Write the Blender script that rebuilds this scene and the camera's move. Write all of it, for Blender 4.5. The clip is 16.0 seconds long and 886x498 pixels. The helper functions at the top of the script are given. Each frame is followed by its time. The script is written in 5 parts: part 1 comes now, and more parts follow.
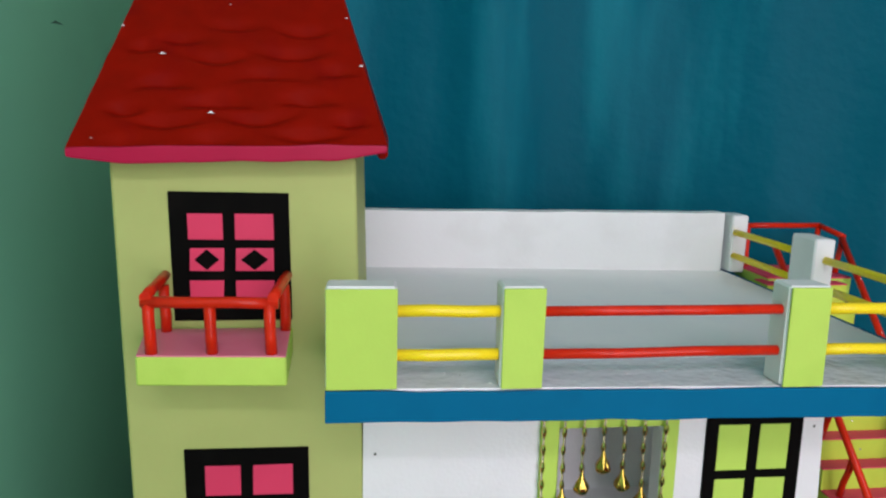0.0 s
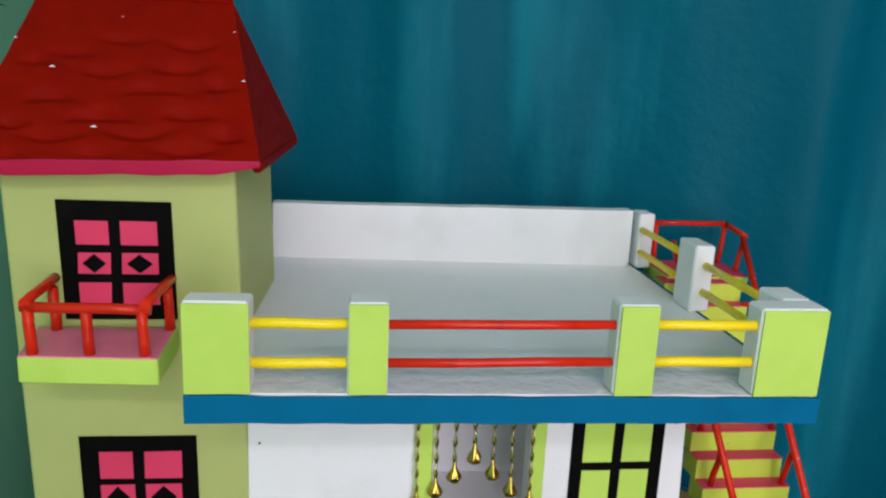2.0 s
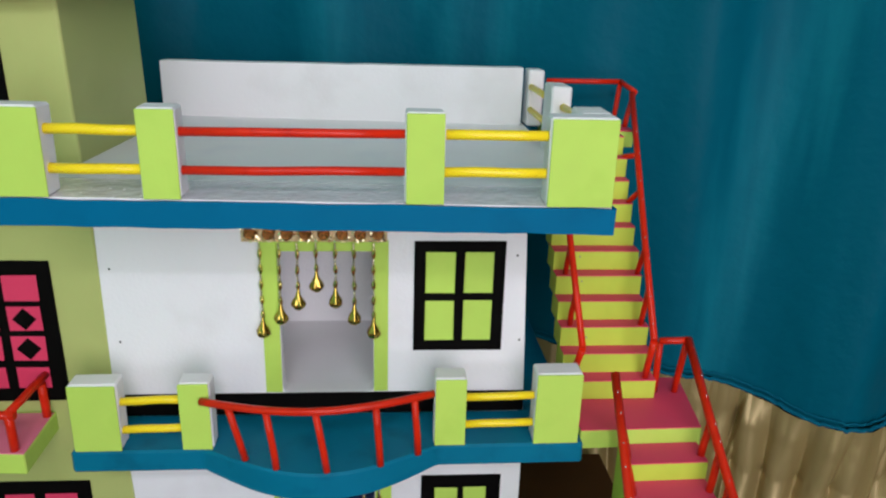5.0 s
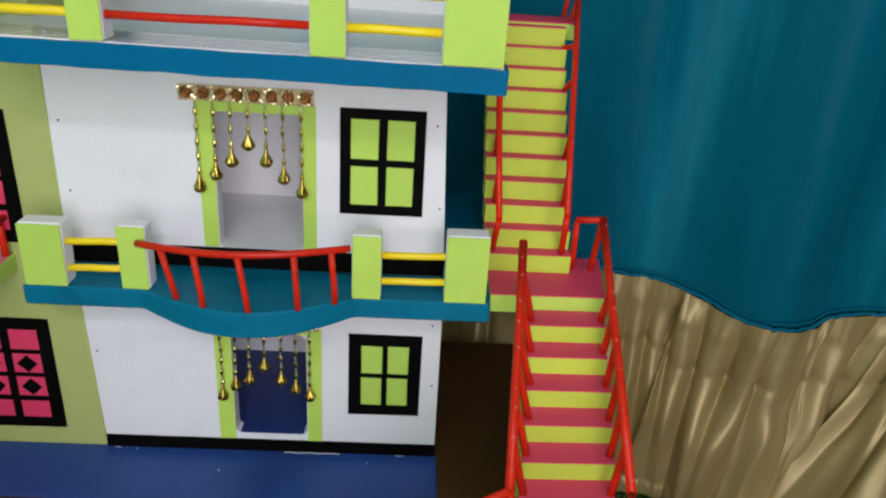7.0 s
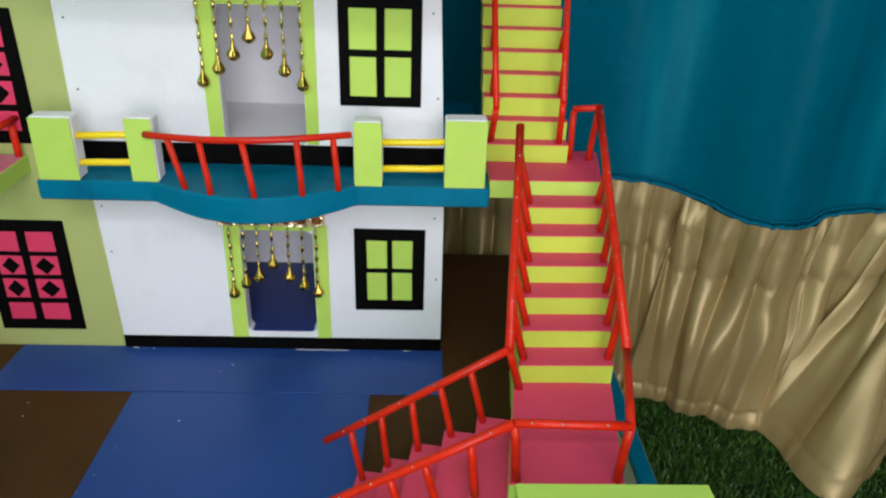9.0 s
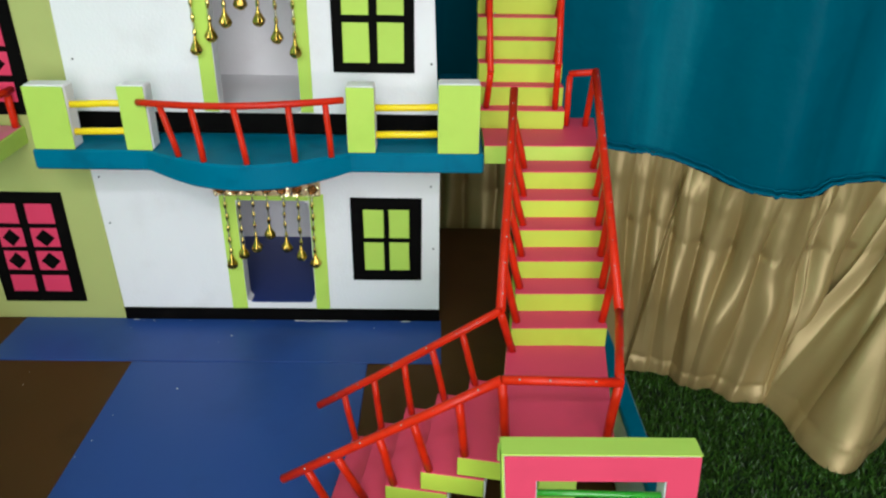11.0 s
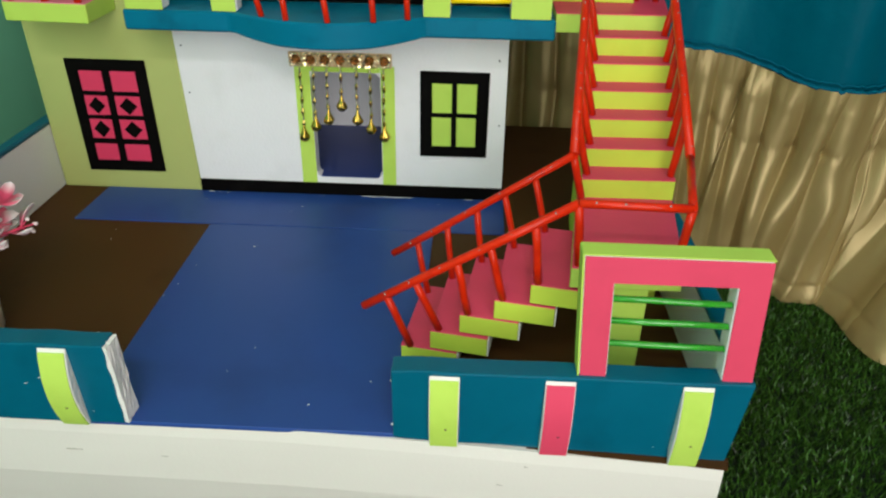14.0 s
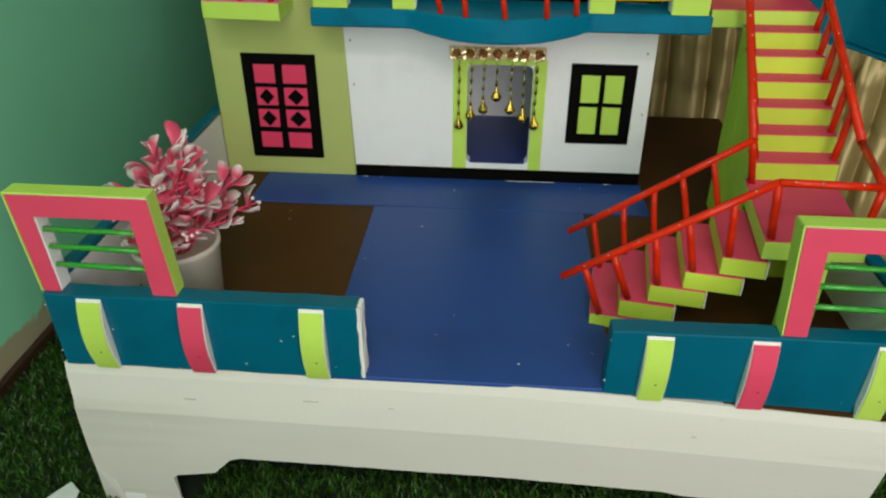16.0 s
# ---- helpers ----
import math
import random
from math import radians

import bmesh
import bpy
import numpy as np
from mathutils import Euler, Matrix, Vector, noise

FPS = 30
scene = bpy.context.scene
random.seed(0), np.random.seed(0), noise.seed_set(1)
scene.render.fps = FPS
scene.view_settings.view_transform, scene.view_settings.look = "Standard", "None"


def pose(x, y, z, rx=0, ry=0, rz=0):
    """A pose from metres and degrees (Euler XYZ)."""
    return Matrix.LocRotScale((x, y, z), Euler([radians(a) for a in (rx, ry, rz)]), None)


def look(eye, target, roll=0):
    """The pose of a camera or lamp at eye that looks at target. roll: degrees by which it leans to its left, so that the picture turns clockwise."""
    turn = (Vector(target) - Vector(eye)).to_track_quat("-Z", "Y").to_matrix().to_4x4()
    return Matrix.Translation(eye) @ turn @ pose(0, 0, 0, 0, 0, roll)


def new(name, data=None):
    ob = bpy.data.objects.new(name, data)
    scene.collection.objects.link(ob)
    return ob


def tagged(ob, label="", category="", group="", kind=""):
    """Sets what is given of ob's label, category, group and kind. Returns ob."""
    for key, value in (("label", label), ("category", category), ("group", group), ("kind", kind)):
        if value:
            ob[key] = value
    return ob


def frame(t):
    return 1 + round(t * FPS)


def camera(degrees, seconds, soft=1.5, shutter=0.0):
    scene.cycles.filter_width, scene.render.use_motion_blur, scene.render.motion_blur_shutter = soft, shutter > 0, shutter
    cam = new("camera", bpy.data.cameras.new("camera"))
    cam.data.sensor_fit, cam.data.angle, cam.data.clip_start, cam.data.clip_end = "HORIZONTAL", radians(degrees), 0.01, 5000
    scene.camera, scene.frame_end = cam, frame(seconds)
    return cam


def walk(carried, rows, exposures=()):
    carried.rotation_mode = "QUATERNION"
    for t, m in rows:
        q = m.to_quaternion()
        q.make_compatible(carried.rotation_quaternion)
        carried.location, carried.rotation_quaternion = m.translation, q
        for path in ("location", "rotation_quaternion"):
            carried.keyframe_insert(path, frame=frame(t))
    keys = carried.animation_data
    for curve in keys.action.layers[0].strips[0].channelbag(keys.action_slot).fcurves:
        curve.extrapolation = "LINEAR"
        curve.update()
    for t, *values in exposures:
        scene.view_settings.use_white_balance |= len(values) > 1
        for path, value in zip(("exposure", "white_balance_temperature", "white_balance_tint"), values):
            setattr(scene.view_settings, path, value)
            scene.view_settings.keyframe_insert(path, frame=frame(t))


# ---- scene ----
cam = camera(61.6, 16.0, soft=2.2)
PATH = [
    (0, (-0.021, -0.649, 0.773), (0.217, 1.306, 0.419), 1.4),
    (0.5, (-0.006, -0.657, 0.796), (0.174, 1.296, 0.402), 1.0),
    (1, (0.017, -0.672, 0.822), (0.187, 1.288, 0.461), 0.6),
    (1.5, (0.053, -0.681, 0.825), (0.241, 1.264, 0.401), 1.9),
    (2, (0.088, -0.694, 0.83), (0.33, 1.237, 0.369), 2.6),
    (2.5, (0.12, -0.709, 0.832), (0.36, 1.211, 0.327), 3.0),
    (3, (0.15, -0.726, 0.826), (0.392, 1.185, 0.287), 2.9),
    (3.5, (0.181, -0.737, 0.809), (0.422, 1.163, 0.233), 3.4),
    (4, (0.214, -0.741, 0.797), (0.467, 1.15, 0.197), 2.9),
    (4.2, (0.227, -0.747, 0.788), (0.467, 1.14, 0.171), 2.4),
    (6.3, (0.385, -0.794, 0.706), (0.459, 1.073, -0.007), 3.3),
    (6.5, (0.395, -0.808, 0.707), (0.469, 1.045, -0.043), 3.4),
    (7, (0.409, -0.85, 0.693), (0.496, 0.982, -0.106), 3.7),
    (7.5, (0.413, -0.879, 0.662), (0.507, 0.938, -0.169), 3.5),
    (8, (0.416, -0.892, 0.644), (0.508, 0.916, -0.207), 2.9),
    (8.5, (0.422, -0.902, 0.627), (0.489, 0.898, -0.244), 1.9),
    (9, (0.423, -0.913, 0.616), (0.485, 0.881, -0.266), 1.9),
    (9.2, (0.428, -0.913, 0.614), (0.494, 0.876, -0.277), 1.9),
    (11.3, (0.449, -0.928, 0.582), (0.467, 0.851, -0.333), 0.8),
    (11.5, (0.447, -0.936, 0.576), (0.475, 0.837, -0.348), 0.9),
    (12, (0.452, -0.952, 0.551), (0.492, 0.801, -0.411), 1.2),
    (12.5, (0.451, -0.965, 0.528), (0.47, 0.771, -0.465), 1.7),
    (13, (0.446, -0.982, 0.509), (0.428, 0.751, -0.49), 1.5),
    (13.5, (0.441, -0.993, 0.499), (0.406, 0.736, -0.507), 0.8),
    (14, (0.41, -1.008, 0.498), (0.34, 0.72, -0.505), 1.0),
    (14.5, (0.36, -1.031, 0.505), (0.247, 0.689, -0.509), -0.0),
    (15, (0.307, -1.057, 0.519), (0.176, 0.665, -0.489), -0.2),
    (15.5, (0.262, -1.085, 0.518), (0.133, 0.631, -0.5), -0.1),
    (16, (0.222, -1.099, 0.52), (0.099, 0.617, -0.5), 0.3),
]
walk(cam, [(t, look(eye, target, roll)) for t, eye, target, roll in PATH],
     exposures=[(0.0, -0.47, 6000, 25), (4.2, -0.48, 5950, 24), (6.5, -0.57, 5980, 24), (8.0, -0.42, 5900, 23), (9.0, -0.32, 5850, 21), (11.5, -0.22, 5950, 13),
                (12.5, -0.14, 5900, 11), (13.5, -0.25, 6200, 12), (14.5, -0.37, 6350, 12), (16.0, -0.55, 6450, 9)])

# ---- light: a tube lamp high on the wall behind, and a large unseen fill lamp added facing the house ----
GROUND = -0.255
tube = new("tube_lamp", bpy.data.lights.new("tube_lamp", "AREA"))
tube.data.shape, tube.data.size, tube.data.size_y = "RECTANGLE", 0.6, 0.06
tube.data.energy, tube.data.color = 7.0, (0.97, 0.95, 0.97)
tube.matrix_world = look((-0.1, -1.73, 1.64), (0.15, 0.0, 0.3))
# Added fill: a broad unseen panel brightening the house front; the wall has no opening.
fill_lamp = new("fill_light", bpy.data.lights.new("fill_light", "AREA"))
fill_lamp.data.shape, fill_lamp.data.size, fill_lamp.data.size_y = "RECTANGLE", 1.20, 2.15
fill_lamp.data.energy, fill_lamp.data.color = 50.0, (1.0, 0.95, 0.90)
fill_lamp.matrix_world = look((0.70, -2.08, 1.08), (0.66, 0.0, 1.079))
world = bpy.data.worlds.new("room_world")
world.use_nodes = True
world.node_tree.nodes["Background"].inputs[0].default_value = (0.9, 0.95, 1.0, 1)
world.node_tree.nodes["Background"].inputs[1].default_value = 0.05
scene.world = world


# ---- materials ----
def lin(h):
    out = []
    for k in (0, 2, 4):
        c = int(h[k:k + 2], 16) / 255
        out.append(c / 12.92 if c <= 0.04045 else ((c + 0.055) / 1.055) ** 2.4)
    return out


def material(name, colour, rough=0.6, vary=0.12, scale=40.0, bump=0.15, bump_scale=300.0, metal=0.0,
             coat=0.0, sheen=0.0, stain_gleam=None, stain_gleam_amount=0.0, stain_gleam_scale=25.0, per_object=0.0, spec=0.5, dist=0.0006, stretch=None):
    m = bpy.data.materials.new(name)
    m.use_nodes = True
    nt = m.node_tree
    b = nt.nodes["Principled BSDF"]
    b.inputs["Roughness"].default_value = rough
    b.inputs["Metallic"].default_value = metal
    b.inputs["Coat Weight"].default_value = coat
    b.inputs["Coat Roughness"].default_value = 0.15
    b.inputs["Sheen Weight"].default_value = sheen
    b.inputs["Specular IOR Level"].default_value = spec
    co = nt.nodes.new("ShaderNodeTexCoord")
    where = co.outputs["Object"]
    if stretch:
        mp = nt.nodes.new("ShaderNodeMapping")
        mp.inputs["Scale"].default_value = stretch
        nt.links.new(where, mp.inputs["Vector"])
        where = mp.outputs[0]
    n1 = nt.nodes.new("ShaderNodeTexNoise")
    n1.inputs["Scale"].default_value, n1.inputs["Detail"].default_value = scale, 6
    nt.links.new(where, n1.inputs["Vector"])
    n2 = nt.nodes.new("ShaderNodeTexNoise")
    n2.inputs["Scale"].default_value, n2.inputs["Detail"].default_value = bump_scale, 4
    nt.links.new(co.outputs["Object"], n2.inputs["Vector"])
    col = lin(colour) if isinstance(colour, str) else colour
    ramp = nt.nodes.new("ShaderNodeMix")
    ramp.data_type = "RGBA"
    ramp.inputs[6].default_value = (*[c * (1 - vary) for c in col], 1)
    ramp.inputs[7].default_value = (*[min(1, c * (1 + vary)) for c in col], 1)
    nt.links.new(n1.outputs["Fac"], ramp.inputs[0])
    last = ramp.outputs[2]
    # Second tone by noise: smudges on most sheets, painted fold highlights on the drape.
    if stain_gleam:
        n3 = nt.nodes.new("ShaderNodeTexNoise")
        n3.inputs["Scale"].default_value, n3.inputs["Detail"].default_value = stain_gleam_scale, 8
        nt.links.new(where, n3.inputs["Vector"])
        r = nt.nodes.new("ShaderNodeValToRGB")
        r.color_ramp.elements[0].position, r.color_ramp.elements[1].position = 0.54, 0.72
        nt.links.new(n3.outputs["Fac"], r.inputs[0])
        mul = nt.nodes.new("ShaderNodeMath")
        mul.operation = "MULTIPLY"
        mul.inputs[1].default_value = stain_gleam_amount
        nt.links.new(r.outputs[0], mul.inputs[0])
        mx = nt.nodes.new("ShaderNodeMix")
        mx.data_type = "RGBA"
        mx.inputs[7].default_value = (*lin(stain_gleam), 1)
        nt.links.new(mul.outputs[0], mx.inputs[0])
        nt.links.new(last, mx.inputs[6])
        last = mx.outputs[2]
    if per_object:
        oi = nt.nodes.new("ShaderNodeObjectInfo")
        mr = nt.nodes.new("ShaderNodeMapRange")
        mr.inputs[3].default_value, mr.inputs[4].default_value = 1 - per_object, 1 + per_object
        nt.links.new(oi.outputs["Random"], mr.inputs[0])
        hs = nt.nodes.new("ShaderNodeHueSaturation")
        nt.links.new(mr.outputs[0], hs.inputs["Value"])
        nt.links.new(last, hs.inputs["Color"])
        last = hs.outputs[0]
    nt.links.new(last, b.inputs["Base Color"])
    rr = nt.nodes.new("ShaderNodeMapRange")
    rr.inputs[3].default_value, rr.inputs[4].default_value = max(0.05, rough - 0.08), min(1, rough + 0.08)
    nt.links.new(n1.outputs["Fac"], rr.inputs[0])
    nt.links.new(rr.outputs[0], b.inputs["Roughness"])
    if bump:
        bp = nt.nodes.new("ShaderNodeBump")
        bp.inputs["Strength"].default_value, bp.inputs["Distance"].default_value = bump, dist
        nt.links.new(n2.outputs["Fac"], bp.inputs["Height"])
        nt.links.new(bp.outputs[0], b.inputs["Normal"])
    return m


def foam_material(name, colour, beads=260.0, strength=0.5, stain_gleam="b4aea2", amount=0.12, stain_gleam_scale=14.0, stretch=None):
    """Expanded polystyrene: pale, with the faint cells of its beads and a few grey smudges."""
    m = material(name, colour, rough=0.55, vary=0.05, scale=9.0, bump=0, stain_gleam=stain_gleam, stain_gleam_amount=amount, stain_gleam_scale=stain_gleam_scale, stretch=stretch)
    nt = m.node_tree
    co = nt.nodes.new("ShaderNodeTexCoord")
    v = nt.nodes.new("ShaderNodeTexVoronoi")
    v.feature = "F1"
    v.inputs["Scale"].default_value = beads
    nt.links.new(co.outputs["Object"], v.inputs["Vector"])
    bp = nt.nodes.new("ShaderNodeBump")
    bp.inputs["Strength"].default_value, bp.inputs["Distance"].default_value = strength, 0.0012
    bp.invert = True
    nt.links.new(v.outputs["Distance"], bp.inputs["Height"])
    nt.links.new(bp.outputs[0], nt.nodes["Principled BSDF"].inputs["Normal"])
    return m


WHITE = foam_material("white_foam", "fcfbfa", strength=0.16)
PLINTH = foam_material("platform_foam", "e9e5dc", strength=0.07, stain_gleam="c0b8a6", amount=0.55, stain_gleam_scale=6.0, stretch=(0.16, 1, 2.4))
RAW = foam_material("raw_foam", "efede6", beads=190.0, strength=0.6)
INSIDE = foam_material("inner_foam", "fdfdfc", strength=0.15)
def let_light_through(m, share, tone=(0.95, 0.95, 0.95, 1)):
    """Thin white foam lets some of the light through."""
    nt = m.node_tree
    glow = nt.nodes.new("ShaderNodeBsdfTranslucent")
    glow.inputs[0].default_value = tone
    both = nt.nodes.new("ShaderNodeMixShader")
    both.inputs[0].default_value = share
    nt.links.new(nt.nodes["Principled BSDF"].outputs[0], both.inputs[1])
    nt.links.new(glow.outputs[0], both.inputs[2])
    nt.links.new(both.outputs[0], nt.nodes["Material Output"].inputs[0])


let_light_through(WHITE, 0.09)
INNER_FLOOR = material("pale_inner_floor", "f8f8f8", rough=0.5, vary=0.05, scale=12, bump=0.1)
DECK = material("grey_white_deck_sheet", "fdfdfd", rough=0.42, vary=0.05, scale=7, bump=0.12, bump_scale=60, stain_gleam="e6eaf0", stain_gleam_amount=0.35, stain_gleam_scale=18)
let_light_through(DECK, 0.08)
TAPE = material("glossy_white_strip", "f4f1f3", rough=0.16, vary=0.05, scale=30, bump=0.9, bump_scale=75, coat=0.6, dist=0.003)
LIME = material("lime_sheet", "bfe05e", rough=0.65, vary=0.06, scale=30, bump=0.2, stain_gleam="a4cc46", stain_gleam_amount=0.3, stain_gleam_scale=22, per_object=0.05, spec=0.25)
STEP_LIME = material("yellow_lime_sheet", "c6dc4a", rough=0.6, vary=0.07, scale=30, bump=0.2, stain_gleam="b0cc3c", stain_gleam_amount=0.35, stain_gleam_scale=25, per_object=0.05, spec=0.25)
LIME_EDGE = material("lime_edge", "a0cc3c", rough=0.65, vary=0.08, scale=40, bump=0.2, spec=0.25)
PINK = material("pink_sheet", "e34a68", rough=0.55, vary=0.07, scale=25, bump=0.15, stain_gleam="d0445e", stain_gleam_amount=0.4, stain_gleam_scale=20, per_object=0.04, spec=0.25)
PANE_PINK = material("pane_pink_sheet", "e24064", rough=0.55, vary=0.05, scale=25, bump=0.1, spec=0.25)
BALCONY_PINK = material("balcony_pink_sheet", "ee82a0", rough=0.4, vary=0.06, scale=25, bump=0.12, stain_gleam="f0a0b4", stain_gleam_amount=0.4, stain_gleam_scale=30)
BLACK = material("black_sheet", "080706", rough=0.7, vary=0.3, scale=60, bump=0.15, stain_gleam="141210", stain_gleam_amount=0.5, spec=0.06)
TOWER = material("pale_green_sheet", "b6bf72", rough=0.55, vary=0.05, scale=12, bump=0.12, bump_scale=200, stain_gleam="a4ae62", stain_gleam_amount=0.35, stain_gleam_scale=9, spec=0.25)
ROOF = material("red_roof_foam", "860f00", rough=0.55, vary=0.2, scale=45, bump=0.4, bump_scale=110, stain_gleam="760505", stain_gleam_amount=0.5, stain_gleam_scale=30, spec=0.04)
EAVE = material("pink_roof_edge", "b41440", rough=0.45, vary=0.1, scale=50, bump=0.2, spec=0.2)
RED = material("red_straw", "d62a08", rough=0.32, vary=0.12, scale=50, bump=0.08, coat=0.12, spec=0.2, stain_gleam="b01408", stain_gleam_amount=0.5, stain_gleam_scale=60, per_object=0.08)
YELLOW = material("yellow_straw", "fcdc02", rough=0.36, vary=0.06, scale=60, bump=0.04, coat=0.08, spec=0.35)
GREEN_BAR = material("green_straw", "2f9a20", rough=0.16, vary=0.25, scale=120, bump=1.0, bump_scale=330, coat=0.7, dist=0.0016)
BLUE = material("blue_fascia_sheet", "00668e", rough=0.5, vary=0.1, scale=14, bump=0.12, stain_gleam="00486c", stain_gleam_amount=0.5, stain_gleam_scale=9, spec=0.05)
TEAL = material("teal_deck_sheet", "02708e", rough=0.48, vary=0.12, scale=18, bump=0.15, stain_gleam="035872", stain_gleam_amount=0.6, stain_gleam_scale=25, spec=0.12)
FENCE = material("teal_fence_sheet", "02617a", rough=0.34, vary=0.12, scale=16, bump=0.15, stain_gleam="024558", stain_gleam_amount=0.5, stain_gleam_scale=12, spec=0.3)
CARPET = material("blue_floor_sheet", "2b4c92", rough=0.4, vary=0.10, scale=5, bump=0.12, bump_scale=150, stain_gleam="1e3970", stain_gleam_amount=0.5, stain_gleam_scale=6, spec=0.3)
NAVY = material("navy_inner_sheet", "22387c", rough=0.45, vary=0.08, scale=20, bump=0.1)
BROWN = material("brown_floor_sheet", "503418", rough=0.58, vary=0.12, scale=12, bump=0.15, bump_scale=180, stain_gleam="34210e", stain_gleam_amount=0.5, stain_gleam_scale=8, spec=0.14)
SEED = material("pale_gold_seed_bead", "f2e6c8", rough=0.22, vary=0.2, scale=300, bump=0.3, bump_scale=600, metal=0.8)
BEAD = material("old_gold_bead", "d8c070", rough=0.16, vary=0.45, scale=260, bump=0.5, bump_scale=500, metal=1.0)
GOLD = material("gold_bead", "cdac4e", rough=0.20, vary=0.3, scale=220, bump=0.5, bump_scale=500, metal=1.0)
GLITTER = material("gold_glitter_band", "ecc898", rough=0.35, vary=0.35, scale=420, bump=1.0, bump_scale=420, metal=0.85, dist=0.002)
STUD = material("brown_gold_stud", "94602e", rough=0.22, vary=0.5, scale=260, bump=0.9, bump_scale=420, metal=0.9, dist=0.0015)
SEQUIN = material("gold_sequin", "fbe6bc", rough=0.22, vary=0.1, scale=100, bump=0, metal=1.0, per_object=0.2)
POT = material("cream_pot", "fdf8ea", rough=0.4, vary=0.05, scale=15, bump=0.1)
let_light_through(POT, 0.40, (1.0, 0.96, 0.88, 1))
NAIL = material("grey_nail", "4a4640", rough=0.4, metal=0.8, vary=0.2)
SCRAP = material("white_paper", "e4e4e0", rough=0.7, vary=0.04)


def part(name, bm, mat, parent=None, label="", smooth=False):
    me = bpy.data.meshes.new(name)
    bm.normal_update()
    bm.to_mesh(me)
    bm.free()
    me.materials.append(mat)
    if smooth:
        for p in me.polygons:
            p.use_smooth = True
    return join_to(new(name, me), parent, label)


def join_to(ob, parent, label=""):
    if parent is not None:
        ob.parent = parent
        base = parent if parent.parent is None else parent.parent
        ob.matrix_parent_inverse = Matrix.Translation(base.location).inverted() if parent.parent is None else Matrix()
    if label:
        ob["label"] = label
    return ob


def thing(name, loc, label, category, group="", kind=""):
    ob = new(name)
    ob.location = loc
    ob.empty_display_size = 0.02
    return tagged(ob, label, category, group, kind)


def rounded(bm, width, seg=1):
    if width:
        bmesh.ops.bevel(bm, geom=bm.edges[:], offset=width, segments=seg, affect="EDGES", profile=0.6)


def block(x0, x1, y0, y1, z0, z1, bev=0.0012, wobble=0.0005):
    bm = bmesh.new()
    v = [bm.verts.new((x + random.uniform(-wobble, wobble), y + random.uniform(-wobble, wobble), z + random.uniform(-wobble, wobble) * 0.5))
         for z in (z0, z1) for y in (y0, y1) for x in (x0, x1)]
    for f in ((0, 2, 3, 1), (4, 5, 7, 6), (0, 1, 5, 4), (2, 6, 7, 3), (0, 4, 6, 2), (1, 3, 7, 5)):
        bm.faces.new([v[i] for i in f])
    rounded(bm, bev, 2 if bev > 0.002 else 1)
    return bm


def wavy(x0, x1, y0, y1, z0, z1, amp=0.001, seed=0.0, n=36, push=0.0, ends=0.0, rise=0.0):
    """A long hand-cut strip whose upper and lower edges run slightly uneven."""
    bm = bmesh.new()
    rings = []
    for i in range(n + 1):
        x = x0 + (x1 - x0) * i / n
        a, b = amp * noise.noise((x * 26, seed, 0.5)), amp * noise.noise((x * 26, seed, 7.5))
        a, b = a + rise * (i / n - 0.5) + ends * max(0.0, abs(2 * i / n - 1) - 0.68) / 0.32, b + rise * (i / n - 0.5)
        c = push * noise.noise((x * 18, seed, 3.5))
        rings.append([bm.verts.new(p) for p in ((x, y0 + c, z0 + a), (x, y1, z0 + a), (x, y1, z1 + b), (x, y0 + c, z1 + b))])
    for p, q in zip(rings, rings[1:]):
        for k in range(4):
            bm.faces.new((p[k], p[(k + 1) % 4], q[(k + 1) % 4], q[k]))
    bm.faces.new(rings[0][::-1])
    bm.faces.new(rings[-1])
    bmesh.ops.recalc_face_normals(bm, faces=bm.faces)
    rounded(bm, min(0.0018, (z1 - z0) / 6, (y1 - y0) / 4), 2)
    return bm


def prism(poly, a0, a1, plane="xy", bev=0.001):
    """A polygon, in the plane named, drawn out from a0 to a1 along the third axis."""
    bm = bmesh.new()

    def put(p, a):
        return (p[0], p[1], a) if plane == "xy" else (p[0], a, p[1]) if plane == "xz" else (a, p[0], p[1])
    lo, hi = [bm.verts.new(put(p, a0)) for p in poly], [bm.verts.new(put(p, a1)) for p in poly]
    bm.faces.new(lo)
    bm.faces.new(hi)
    n = len(poly)
    for i in range(n):
        bm.faces.new((lo[i], lo[(i + 1) % n], hi[(i + 1) % n], hi[i]))
    bmesh.ops.recalc_face_normals(bm, faces=bm.faces[:])
    rounded(bm, bev)
    return bm


def holed(outer, holes, a0, a1, plane="xz"):
    """A sheet with openings through it."""
    bm = bmesh.new()

    def put(p, a):
        return (p[0], p[1], a) if plane == "xy" else (p[0], a, p[1])
    edges = []
    for loop in [outer] + holes:
        v = [bm.verts.new(put(p, a0)) for p in loop]
        edges += [bm.edges.new((v[i], v[(i + 1) % len(v)])) for i in range(len(v))]
    bmesh.ops.triangle_fill(bm, use_beauty=True, use_dissolve=False, edges=edges)
    out = bmesh.ops.extrude_face_region(bm, geom=bm.faces[:])
    shift = Vector((0, a1 - a0, 0)) if plane == "xz" else Vector((0, 0, a1 - a0))
    bmesh.ops.translate(bm, verts=[g for g in out["geom"] if isinstance(g, bmesh.types.BMVert)], vec=shift)
    bmesh.ops.recalc_face_normals(bm, faces=bm.faces[:])
    return bm


